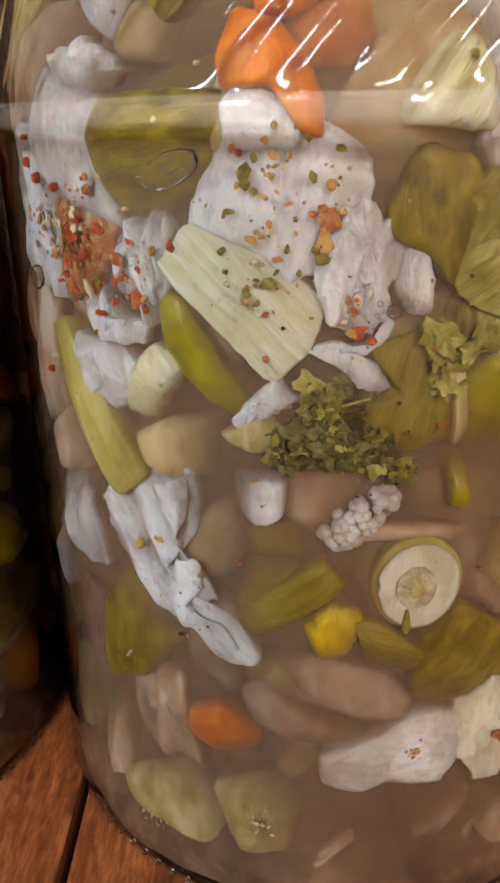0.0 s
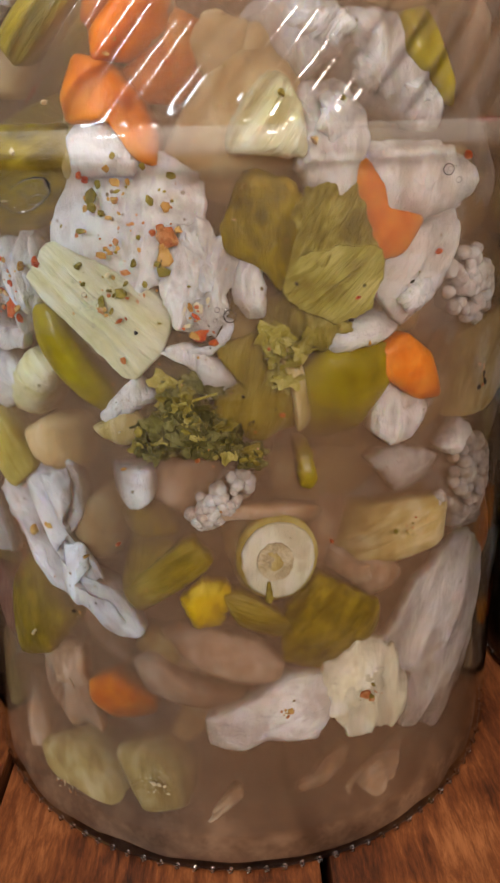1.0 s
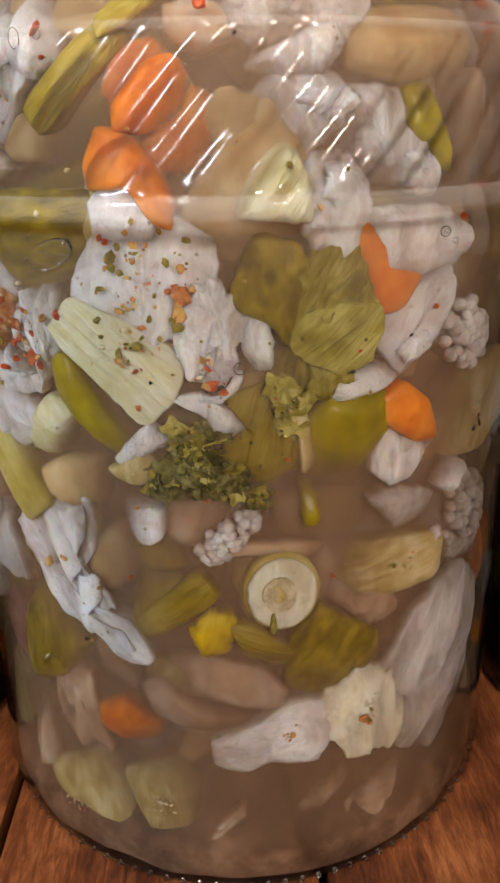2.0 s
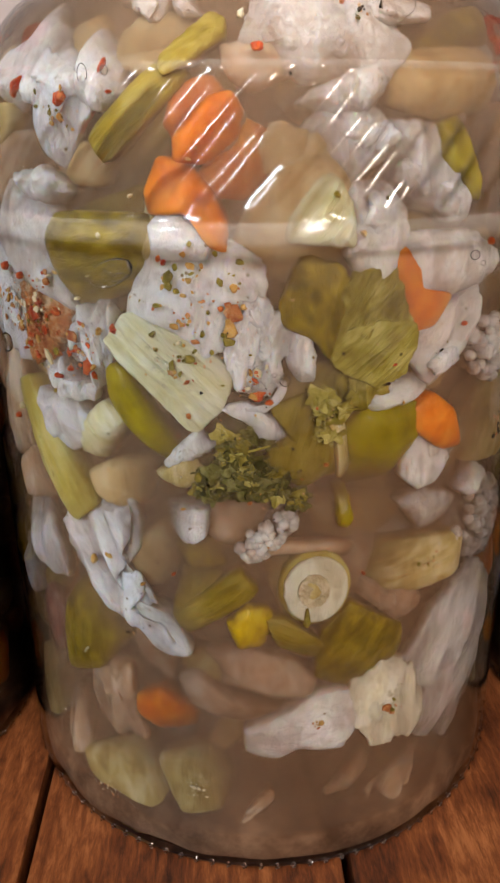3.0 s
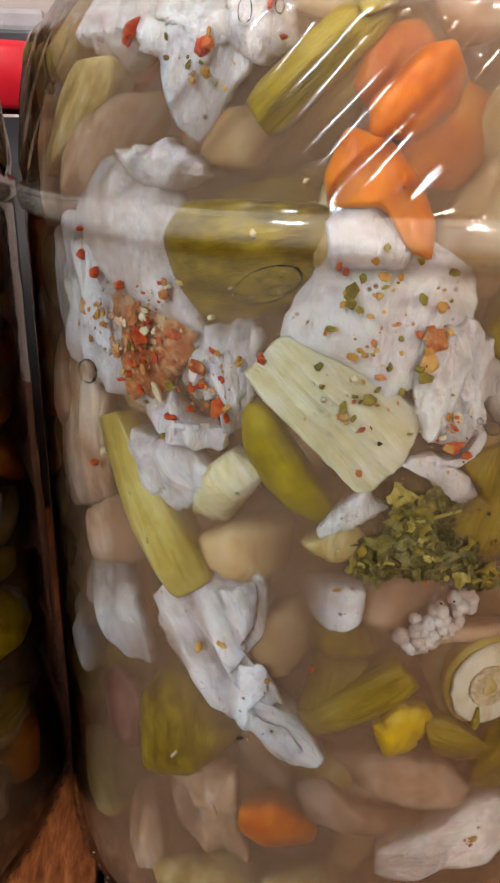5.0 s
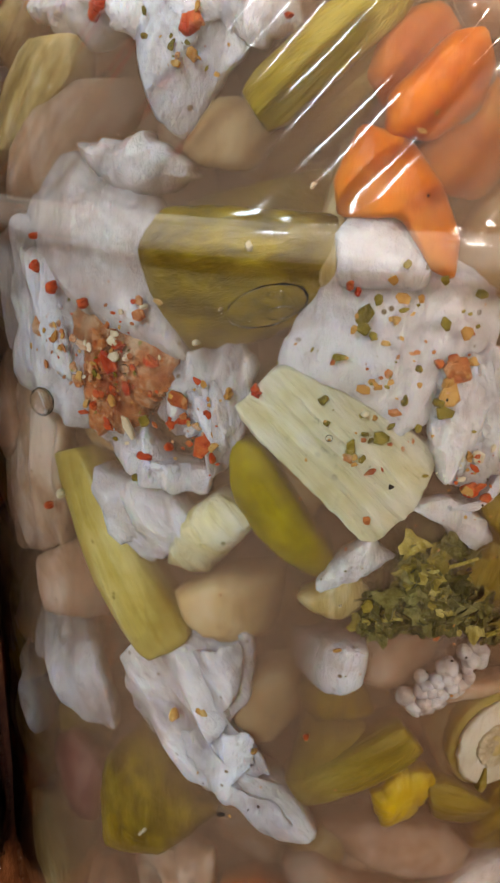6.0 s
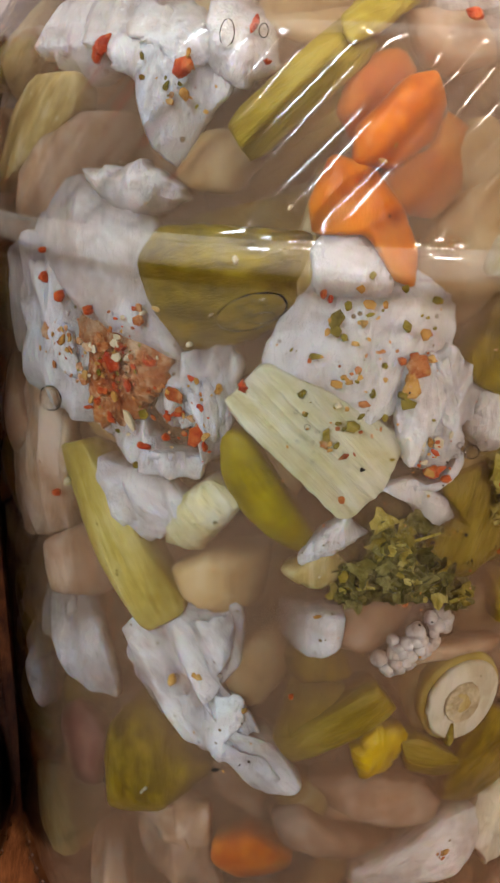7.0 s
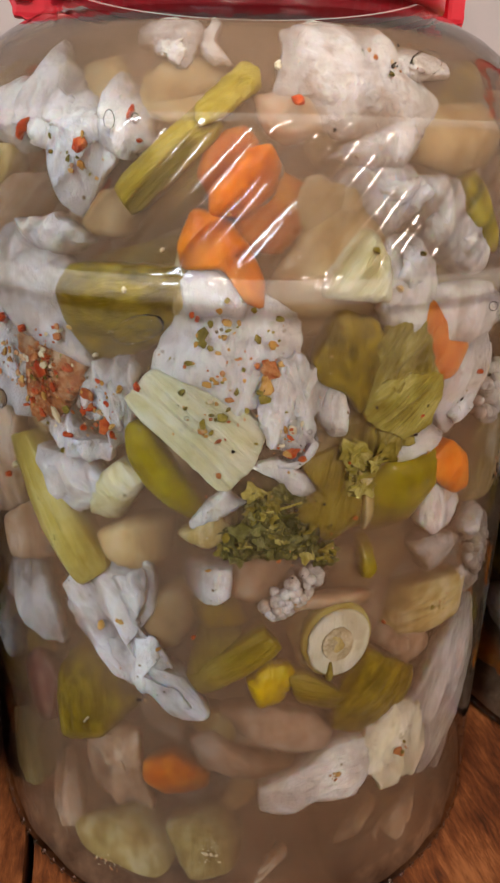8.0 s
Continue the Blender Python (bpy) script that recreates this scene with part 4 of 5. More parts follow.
piece("cabbage_leaf", WHITE, 45.5, 0.0569, [(-30.4, 10.4), (-19.5, 28.1), (-9.5, 31.6), (8.7, 34.5), (27.0, 19.7), (30.4, -3.7), (23.5, -21.5), (2.2, -34.5), (-20.8, -21.0), (-15.7, -4.2)],
      "large white veined cabbage leaf", "cabbage", folds=0.9, thick=6, dome=1.5, depth=1.2, grain=25, fine=True, sink=(250, 2))
piece("celery_leaf", FLESH, 24.6, 0.0574, [(-16.8, 10.1), (-3.0, 18.5), (11.9, 5.1), (16.8, -13.9), (8.4, -18.5), (-7.3, -16.0), (-14.4, -4.3)],
      "pale green crumpled leaf with brown specks", "cabbage", folds=1.2, thick=6, dome=1.5, depth=0.35, sink=(0, 2.5), jag=1.2)
piece("cabbage_rib", WHITE, 5.0, 0.0543, [(-18.5, -0.7), (-7.1, 4.5), (4.3, 12.5), (14.7, 11.9), (18.5, 0.0), (13.3, -10.4), (-1.1, -7.8), (-8.8, -12.5), (-18.0, -10.6)],
      "thick white cabbage rib with orange specks", "cabbage", folds=0.3, thick=9, dome=1.4, depth=0.15, grain=70, sink=(205, 2.5))
piece("onion_slice", ONION, -3.7, 0.0747, [(-18.3, 5.3), (-3.1, 9.1), (11.9, 4.8), (18.3, -2.8), (17.1, -9.0), (4.5, -9.1), (-11.7, -1.9)],
      "pinkish brown onion layer", "onion", folds=0.5, thick=6, dome=2, depth=2.2, sink=(200, 4))
piece("onion_slice", ONION, -8.3, 0.0635, [(-19.4, 6.1), (-11.8, 9.9), (-0.2, 0.7), (19.4, -4.9), (10.6, -9.9), (-3.3, -9.2), (-16.3, -2.7)],
      "translucent greyish onion curve", "onion", folds=0.4, thick=6, dome=2.5, depth=3, sink=(-60, 4))
piece("carrot_slice", CARROT, -22.9, 0.0559, [(-10.3, 3.9), (-0.8, 9.3), (10.4, 1.7), (9.7, -5.1), (-3.2, -9.3), (-10.4, -3.5)],
      "dull orange carrot piece in murky brine", "carrot", depth=1.8, thick=9, dome=1.5, jag=0.2, sink=(-60, 4))
piece("cabbage_leaf", WHITE, -30.1, 0.1072, [(-22.6, 10.8), (-15.0, 19.4), (6.5, 24.8), (6.2, 8.0), (-1.4, 2.4), (3.7, -7.6), (14.4, -10.9), (22.6, -21.2), (13.0, -24.8), (2.3, -18.8), (-13.7, -10.6), (-21.5, -2.7)],
      "long folded white cabbage leaf", "cabbage", folds=1.7, thick=6, dome=1.2, depth=0.5, grain=-40, fine=True, sink=(215, 1.6))
piece("turnip_chunk", BEIGE, -24.7, 0.1149, [(-6.1, 3.4), (5.9, 11.7), (9.6, -1.7), (2.5, -11.7), (-9.6, -10.4)],
      "tan turnip chunk behind the leaf", "turnip", depth=4.5, thick=9, dome=3)
piece("cabbage_rib", WHITE, -17.5, 0.1287, [(-7.6, 4.2), (3.9, 6.0), (8.1, 5.5), (8.1, -2.3), (1.6, -6.0), (-8.1, -3.6)],
      "blunt white cabbage rib end fading into brine", "cabbage", depth=0.8, thick=9, dome=1, sink=(185, 12))
piece("turnip_chunk", BEIGE, -29.9, 0.1381, [(-11.1, 1.6), (-2.1, 6.6), (11.1, 7.8), (9.5, -4.6), (1.0, -7.8), (-8.3, -5.3)],
      "pale turnip piece with a white face", "turnip", depth=1.8, thick=9, dome=2.5, sink=(0, 5))
piece("celery_stick", STALK, -45.4, 0.1432, [(-17.5, 17.0), (-8.5, 20.5), (1.5, 9.0), (18.5, -11.0), (8.5, -19.0), (-6.0, -4.5)],
      "long yellow-green celery stick", "celery", thick=9, dome=0.8, across=1.2, depth=0.28, rounds=1, jag=0.2, grain=-28, sink=(120, 1.2))
piece("celery_heart_chunk", CREAM, -32.3, 0.1546, [(-5.2, 2.7), (2.0, 9.2), (9.3, 5.3), (6.9, 0.9), (-0.9, -9.2), (-9.3, -8.3)],
      "pale yellow celery heart chunk", "celery", thick=8, dome=2, depth=0.52, grain=-40, ridge=0.8, sink=(-60, 3))
piece("cabbage_leaf", WHITE, -43.8, 0.1542, [(-15.6, 8.1), (-3.2, 6.8), (9.6, 6.9), (15.6, 3.9), (14.3, -2.8), (5.7, -8.1), (-1.7, -6.4), (-8.4, 0.4)],
      "bluish white cabbage leaf tongue", "cabbage", folds=1.2, thick=6, dome=1.5, depth=0.6, grain=-35, sink=(120, 2.5))
piece("spice_clot", SPICE, -44.6, 0.1842, [(-12.3, 10.3), (0.4, 10.7), (12.3, 4.5), (11.8, 0.6), (4.8, -9.2), (-4.6, -10.7), (-10.6, -3.1)],
      "orange red clot of wet chilli and spice on cabbage", "spice", folds=0.9, thick=4, dome=1, depth=0.9, jag=1.8, sink=(100, 3.0))
piece("cabbage_leaf", WHITE, -33.7, 0.1803, [(-10.1, 2.7), (-3.4, 8.7), (5.5, 11.5), (10.1, 9.2), (8.7, -0.4), (6.9, -9.1), (3.1, -11.5), (2.5, -4.7), (-4.4, -5.9), (-8.2, -3.2)],
      "crumpled white cabbage leaf with chilli", "cabbage", folds=2, thick=5, dome=1, depth=0.7, waves=16, sink=(90, 2))
piece("cabbage_leaf", WHITE, -40.5, 0.1691, [(-14.2, 2.2), (-1.2, 6.5), (3.8, -0.7), (14.2, 0.2), (13.8, -4.6), (3.8, -6.5), (-5.2, -4.7)],
      "curled white cabbage edge over chilli flakes", "cabbage", folds=1.6, thick=5, dome=1, depth=0.6, waves=16, sink=(110, 2))
piece("cabbage_leaf", WHITE, -61.0, 0.1899, [(-12.4, 16.1), (1.0, 18.2), (9.6, 10.5), (18.0, 1.2), (21.5, -9.6), (21.1, -18.2), (9.0, -17.6), (-3.0, -15.7), (-16.1, -11.1), (-21.5, 3.6)],
      "long pale cabbage leaf at the jar side", "cabbage", folds=1.6, thick=6, dome=1.5, depth=1, sink=(200, 2))
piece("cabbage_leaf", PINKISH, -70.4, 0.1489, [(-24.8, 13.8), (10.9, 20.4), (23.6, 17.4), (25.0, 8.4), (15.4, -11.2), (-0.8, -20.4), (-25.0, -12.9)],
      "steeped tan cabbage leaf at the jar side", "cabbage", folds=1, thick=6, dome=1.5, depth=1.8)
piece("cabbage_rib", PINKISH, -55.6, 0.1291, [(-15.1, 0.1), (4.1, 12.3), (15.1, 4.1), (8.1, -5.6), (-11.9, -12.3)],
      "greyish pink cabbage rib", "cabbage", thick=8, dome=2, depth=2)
piece("cabbage_leaf", WHITE, -60.8, 0.1054, [(-23.0, 1.1), (-0.6, 13.0), (18.1, 10.3), (23.0, -9.7), (11.3, -13.0), (0.1, -6.4), (-17.3, -10.3)],
      "narrow folded white leaf", "cabbage", folds=1.3, thick=5, dome=1.5, depth=1)
piece("onion_slice", MAROON, -60.4, 0.0639, [(-16.9, -2.7), (5.2, 19.5), (16.9, 13.8), (14.2, -3.6), (-8.3, -19.5)],
      "dark red onion piece", "onion", thick=6, dome=2, depth=2.5)
piece("pepper_piece", OLIVE, -39.8, 0.0785, [(-15.4, 4.9), (-3.8, 20.8), (7.1, 13.0), (15.4, 3.2), (2.6, -11.8), (-14.9, -20.8)],
      "dark olive pepper piece with pale seeds", "pepper", thick=8, dome=2, depth=0.77)
piece("celery_stick", PALE, -70.0, 0.2259, [(-25.4, 1.1), (12.0, 14.3), (26.8, 14.3), (26.6, 8.7), (14.2, -0.4), (-26.8, -14.3)],
      "slanted tan celery stick at the jar side", "celery", thick=8, dome=0.8, across=1.2, depth=2, grain=35)
piece("turnip_chunk", PINKISH, -57.7, 0.2234, [(-14.9, -2.5), (-2.1, 9.3), (16.9, 10.5), (15.4, 3.8), (-4.1, -9.4), (-16.9, -10.5)],
      "pinkish steeped chunk behind the flutes", "turnip", thick=8, dome=2, depth=2.6)
piece("cabbage_leaf", WHITE, -55.7, 0.2485, [(-10.9, -3.2), (-11.1, 5.6), (-5.0, 8.8), (9.6, 3.9), (11.1, -4.4), (4.2, -8.8)],
      "white cabbage leaf under the shoulder", "cabbage", folds=1.2, thick=6, dome=2, depth=1.6)
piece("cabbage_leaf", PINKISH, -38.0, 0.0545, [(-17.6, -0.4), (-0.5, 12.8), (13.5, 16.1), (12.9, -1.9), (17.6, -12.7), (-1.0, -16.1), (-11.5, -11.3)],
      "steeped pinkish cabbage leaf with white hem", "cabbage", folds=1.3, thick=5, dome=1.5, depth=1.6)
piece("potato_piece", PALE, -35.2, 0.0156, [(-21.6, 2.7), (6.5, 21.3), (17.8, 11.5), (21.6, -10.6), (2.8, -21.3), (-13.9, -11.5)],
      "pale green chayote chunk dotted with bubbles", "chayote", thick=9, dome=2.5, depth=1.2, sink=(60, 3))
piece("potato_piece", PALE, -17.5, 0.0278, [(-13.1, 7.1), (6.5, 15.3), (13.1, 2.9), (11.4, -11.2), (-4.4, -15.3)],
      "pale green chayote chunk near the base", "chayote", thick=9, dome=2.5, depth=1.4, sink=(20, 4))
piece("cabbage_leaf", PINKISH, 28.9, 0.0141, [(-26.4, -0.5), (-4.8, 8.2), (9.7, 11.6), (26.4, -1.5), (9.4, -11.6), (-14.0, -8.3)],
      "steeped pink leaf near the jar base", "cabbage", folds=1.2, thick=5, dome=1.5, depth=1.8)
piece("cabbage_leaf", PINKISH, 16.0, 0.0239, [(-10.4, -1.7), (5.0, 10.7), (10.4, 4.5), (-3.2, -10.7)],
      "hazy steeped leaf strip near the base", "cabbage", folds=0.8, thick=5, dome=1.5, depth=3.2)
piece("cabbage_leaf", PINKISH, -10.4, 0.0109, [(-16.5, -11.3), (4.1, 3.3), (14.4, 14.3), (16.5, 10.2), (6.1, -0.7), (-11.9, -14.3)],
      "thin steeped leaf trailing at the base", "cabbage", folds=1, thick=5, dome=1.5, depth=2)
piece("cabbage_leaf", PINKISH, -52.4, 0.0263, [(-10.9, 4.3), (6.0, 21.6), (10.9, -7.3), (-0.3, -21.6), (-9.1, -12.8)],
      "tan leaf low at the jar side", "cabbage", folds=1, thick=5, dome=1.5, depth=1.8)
piece("celery_stick", PALE, -68.2, 0.0297, [(-18.0, 2.4), (10.3, 21.1), (18.8, 2.4), (3.7, -21.1), (-18.8, -20.8)],
      "tan celery strip low at the jar side", "celery", thick=7, dome=0.8, across=1.2, depth=2, grain=-15)
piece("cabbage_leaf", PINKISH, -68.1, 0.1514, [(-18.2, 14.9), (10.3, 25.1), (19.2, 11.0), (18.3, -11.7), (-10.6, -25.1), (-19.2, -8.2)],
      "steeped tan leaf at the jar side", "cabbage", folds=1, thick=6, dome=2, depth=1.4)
piece("turnip_chunk", BEIGE, -22.6, 0.2527, [(-10.9, 5.0), (0.8, 5.9), (10.9, -0.9), (1.1, -5.9), (-10.0, -3.1)],
      "beige turnip chunk hazy near the top", "turnip", depth=5.5, thick=8, dome=2)
piece("turnip_chunk", BEIGE, 1.1, 0.2252, [(-1.6, 6.1), (9.3, 11.2), (10.8, -1.9), (-3.1, -11.2), (-10.8, -8.4)],
      "hazy beige turnip chunk beside the flutes", "turnip", depth=6, thick=8, dome=2)
piece("pepper_piece", OLIVE, -15.3, 0.1172, [(-9.7, 0.8), (4.2, 6.5), (9.7, -3.1), (-4.0, -6.5)],
      "dull olive pepper piece sunk in brine", "pepper", depth=6, thick=8, dome=2)
piece("turnip_chunk", PINKISH, -7.0, 0.1298, [(-7.8, 6.3), (8.1, 8.6), (9.9, -0.8), (-0.9, -8.6), (-9.9, -5.2)],
      "pinkish chunk hazy in the brine", "turnip", depth=4.5, thick=8, dome=2)
piece("turnip_chunk", PINKISH, -4.0, 0.2484, [(-9.7, 4.5), (4.2, 5.7), (9.7, -2.0), (-1.9, -5.7), (-7.6, -1.9)],
      "hazy pinkish chunk under the celery", "turnip", depth=5, thick=8, dome=2)
piece("carrot_slice", CARROT, 81.5, 0.1943, [(-8.5, 9.5), (7.4, 9.3), (13.8, -0.2), (4.5, -9.5), (-13.8, -7.7)],
      "orange carrot slice in the side jar", "carrot", depth=0.40, thick=8, dome=2, jag=0.2, jar=SIDE_JARS[0])
piece("carrot_slice", CARROT, 79.5, 0.1569, [(-18.5, 9.5), (4.8, 12.3), (21.2, 2.1), (14.5, -12.3), (-10.3, -8.6), (-21.2, -2.0)],
      "large orange carrot slice in the side jar", "carrot", depth=0.40, thick=8, dome=2, jag=0.2, jar=SIDE_JARS[0])
piece("carrot_slice", CARROT, 85.2, 0.1307, [(-14.8, 8.7), (1.5, 7.6), (15.0, -3.0), (1.9, -8.7), (-15.0, 0.7)],
      "small orange carrot piece in the side jar", "carrot", depth=0.40, thick=8, dome=2, jag=0.2, jar=SIDE_JARS[0])
piece("cabbage_leaf", PINKISH, 78.8, 0.1766, [(-11.9, 8.8), (7.2, 6.9), (15.2, -4.1), (4.0, -8.8), (-15.2, -3.9)],
      "greyish leaf in the side jar", "cabbage", depth=0.8, thick=6, dome=2, folds=1, jar=SIDE_JARS[0])
piece("cauliflower_floret", FLORET, 75.7, 0.1211, [(-10.8, 9.6), (7.8, 3.5), (13.5, -5.6), (3.6, -9.6), (-13.5, -2.1)],
      "white floret in the side jar", "cauliflower", depth=0.8, thick=6, dome=2, folds=1, jar=SIDE_JARS[0])
piece("celery_piece", CELERY, 74.0, 0.1026, [(-17.7, 12.9), (13.1, -1.2), (19.3, -12.9), (-2.5, -4.9), (-19.3, 5.6)],
      "green celery in the side jar", "celery", depth=0.35, thick=6, dome=2, jar=SIDE_JARS[0])
piece("pepper_piece", YELLOW, 71.6, 0.0860, [(-16.2, 16.6), (8.5, 4.3), (20.8, -13.0), (7.6, -16.6), (-20.8, -6.5)],
      "yellow green pepper in the side jar", "pepper", depth=0.42, thick=8, dome=3, jar=SIDE_JARS[0])
piece("turnip_chunk", BEIGE, 78.0, 0.0445, [(-23.2, 21.2), (-0.2, 14.7), (23.2, -13.3), (7.8, -21.2), (-22.1, -4.4)],
      "hazy beige chunk in the side jar", "turnip", depth=3, thick=8, dome=3, jar=SIDE_JARS[0])
piece("cabbage_leaf", PINKISH, 64.2, 0.0277, [(-16.8, 13.6), (5.5, 7.5), (16.8, -7.9), (4.8, -13.6), (-15.7, -7.9)],
      "whitish steeped leaf low in the side jar", "cabbage", depth=1.2, thick=6, dome=2, folds=1.2, jar=SIDE_JARS[0])
piece("carrot_slice", CARROT, 82.9, 0.1583, [(-10.4, 13.2), (12.1, 11.2), (16.3, -0.7), (4.3, -13.2), (-16.3, -7.8)],
      "orange carrot stick in the side jar", "carrot", depth=0.50, thick=8, dome=2, jag=0.2, jar=SIDE_JARS[0])
piece("stem_piece", PALE, 4.1, 0.1076, [(-11.2, 5.8), (-4.6, 12.7), (11.2, 10.3), (6.4, -2.1), (3.4, -12.7), (-6.1, -7.8)],
      "pale green stem stub behind the round slice", "celery", depth=2.4, thick=8, dome=2.5, edge=3)


piece("pepper_stub", JALAPENO, 11.0, 0.1345, [(-2.2, 5.5), (1.8, 5.5), (3.0, -3.0), (1.5, -6.0), (-1.5, -5.5)],
      "small olive pepper stub hanging in the brine", "pepper", depth=1.0, thick=5, dome=1.2, sink=(95, 5.0))


# ---- cauliflower curds ----
def curd_mesh(seed):
    bm = bmesh.new()
    bmesh.ops.create_icosphere(bm, subdivisions=2, radius=0.001)
    for v in bm.verts:
        v.co *= 1 + 0.18 * noise.noise(v.co * 2200 + Vector((seed, 0, 0))) + 0.10 * noise.noise(v.co * 6000 + Vector((0, seed, 0)))
    for f in bm.faces:
        f.smooth = True
    me = bpy.data.meshes.new("curd")
    bm.to_mesh(me)
    bm.free()
    me.materials.append(FLORET)
    return me


CURDS = [curd_mesh(3.1 * k) for k in range(4)]


def curds(turn, height, half_u, half_v, lean, count, size, label, deep=0.0):
    """A cauliflower head: a bent stub packed with small round curds. half_u, half_v, size: millimetres; lean: degrees."""
    rng = random.Random(int(turn * 53 + height * 7e3))
    t0, r0 = math.radians(turn), inside_at(height)
    head = empty("cauliflower_floret", r0 * math.sin(t0), -r0 * math.cos(t0), height, label, "cauliflower")
    c, s = math.cos(math.radians(lean)), math.sin(math.radians(lean))
    for i in range(count):
        f, b = math.sqrt(rng.random()), rng.uniform(0, 2 * math.pi)
        p, q = half_u * f * math.cos(b), half_v * f * math.sin(b)
        u, v = p * c - q * s, p * s + q * c
        e = size * rng.uniform(0.65, 1.2)
        a, z = t0 + u / 1000 / r0, height + v / 1000
        r = inside_at(z) - 0.0016 - (e * 0.9 + 0.2 + deep + 2.2 * f ** 3 + rng.uniform(0, 0.5)) / 1000
        ob = new("curd", CURDS[i % 4])
        ob.parent = head
        ob.matrix_local = Matrix.Translation(Vector((r * math.sin(a), -r * math.cos(a), z)) - head.location) @ Euler((rng.uniform(0, 6), rng.uniform(0, 6), 0)).to_matrix().to_4x4() @ Matrix.Scale(e, 4)
    return head


curds(-2.2, 0.1262, 11.0, 4.4, 42, 46, 1.7, "bright white cauliflower curds above the round slice")
curds(43.5, 0.1740, 13.0, 9.0, -30, 60, 2.1, "pinkish white cauliflower curds beside a tan stick", 0.7)
curds(50.5, 0.1130, 17.0, 13.0, -40, 80, 2.3, "pinkish cauliflower head in cloudy brine", 1.0)
curds(37.5, 0.1130, 5.0, 3.5, 20, 12, 1.5, "small pale cauliflower crumb in the brine", 1.2)


# ---- crumpled herb leaves ----
def leaflet_mesh(seed):
    """A small lobed leaf, cupped and crinkled, as a thin closed shell."""
    n, rings = 18, 4
    verts, faces = [], []
    for side in (0, 1):
        base = len(verts)
        verts.append((0, side * 0.00030, 0))
        for k in range(1, rings + 1):
            for i in range(n):
                a = 2 * math.pi * i / n
                r = k / rings * (1 + 0.22 * math.sin(5 * a + seed) + 0.22 * noise.noise((math.cos(a) * 1.6, math.sin(a) * 1.6, seed * 3.7)))
                x, z = 0.0021 * r * math.cos(a), 0.0029 * r * math.sin(a)
                y = 0.0008 * r * r * math.sin(2 * a + seed) + 0.0007 * noise.noise((x * 900, z * 900, seed * 2.1)) + 0.0005 * abs(math.sin(a)) * r
                verts.append((x, y + side * 0.00030 * (1.02 - k / rings), z))
        for i in range(n):
            faces.append((base, base + 1 + i, base + 1 + (i + 1) % n)[::1 - 2 * side])
        for k in range(rings - 1):
            for i in range(n):
                q = (base + 1 + k * n + i, base + 1 + (k + 1) * n + i, base + 1 + (k + 1) * n + (i + 1) % n, base + 1 + k * n + (i + 1) % n)
                faces.append(q[::1 - 2 * side])
    me = bpy.data.meshes.new("leaflet")
    me.from_pydata(verts, [], faces)
    me.polygons.foreach_set("use_smooth", [True] * len(me.polygons))
    return me


def leaf_clump(turn, height, patches, label, seed, materials, size=1.0):
    """A crumpled sprig: single leaflets and thin stems pressed together against the wall.
    patches: (round the wall, up, half width, half height) in millimetres with a number of leaflets."""
    rng = random.Random(seed)
    t0, r0 = math.radians(turn), inside_at(height)
    clump = empty("herb_sprig", r0 * math.sin(t0), -r0 * math.cos(t0), height, label, "herb")
    blades = []
    for m in materials:
        for k in range(3):
            me = leaflet_mesh(seed + k * 1.3 + len(blades))
            me.materials.append(m)
            blades.append(me)

    def spot(u, v, d):
        a = t0 + u / 1000 / r0
        r = inside_at(height + v / 1000) - 0.0016 - d / 1000
        return Vector((r * math.sin(a), -r * math.cos(a), height + v / 1000)) - clump.location, a
    for u, v, w, h, count in patches:
        for i in range(count):
            p, a = spot(u + rng.uniform(-w, w), v + rng.uniform(-h, h), 0.5 + 1.6 * rng.random() ** 1.5)
            ob = new("leaflet", rng.choice(blades))
            ob.parent = clump
            e = size * rng.uniform(0.6, 1.15)
            ob.matrix_local = Matrix.Translation(p) @ Matrix.Rotation(a, 4, "Z") @ Matrix.Rotation(rng.uniform(0, 6.28), 4, "Y") @ Matrix.Rotation(rng.uniform(-0.6, 0.6), 4, "X") @ Matrix.Rotation(rng.uniform(-0.5, 0.5), 4, "Z") @ Matrix.Diagonal((e, e, e, 1))
        q0, q1 = spot(u - w, v - h * rng.uniform(0.2, 0.8), 0.6)[0], spot(u + w, v + h * rng.uniform(-0.6, 0.6), 0.6)[0]
        bm = bmesh.new()
        bmesh.ops.create_cone(bm, cap_ends=True, segments=8, radius1=0.0005, radius2=0.0003, depth=(q1 - q0).length, matrix=Matrix.Translation((q0 + q1) / 2) @ (q1 - q0).to_track_quat("Z", "Y").to_matrix().to_4x4())
        part("stem", bm, FAN, clump, "thin pale green stem")
    return clump


leaf_clump(-5.5, 0.1511, ((-2, -7.0, 12.5, 3.6, 60), (0, 3.0, 6.5, 5.0, 34), (13.5, -12.0, 2.2, 1.8, 6)), "dark green crumpled parsley sprig against the jar wall", 5, (HERB, HERB, HERB, LEAFY), 1.25)
leaf_clump(8.6, 0.1668, ((0, 0, 6.5, 3.0, 11), (-2.5, -6.5, 2.2, 3.0, 5)), "ragged olive celery leaf shreds between bubbles", 8, (LEAFY, FAN), 1.5)


# ---- the ring slice, flakes, bubbles ----
def under(ob, parent):
    ob.parent = parent
    ob.matrix_parent_inverse = parent.matrix_world.inverted()
    return ob


def ring_corners(a, b, n=14):
    return [(a * math.cos(2 * math.pi * i / n), b * math.sin(2 * math.pi * i / n)) for i in range(n)]


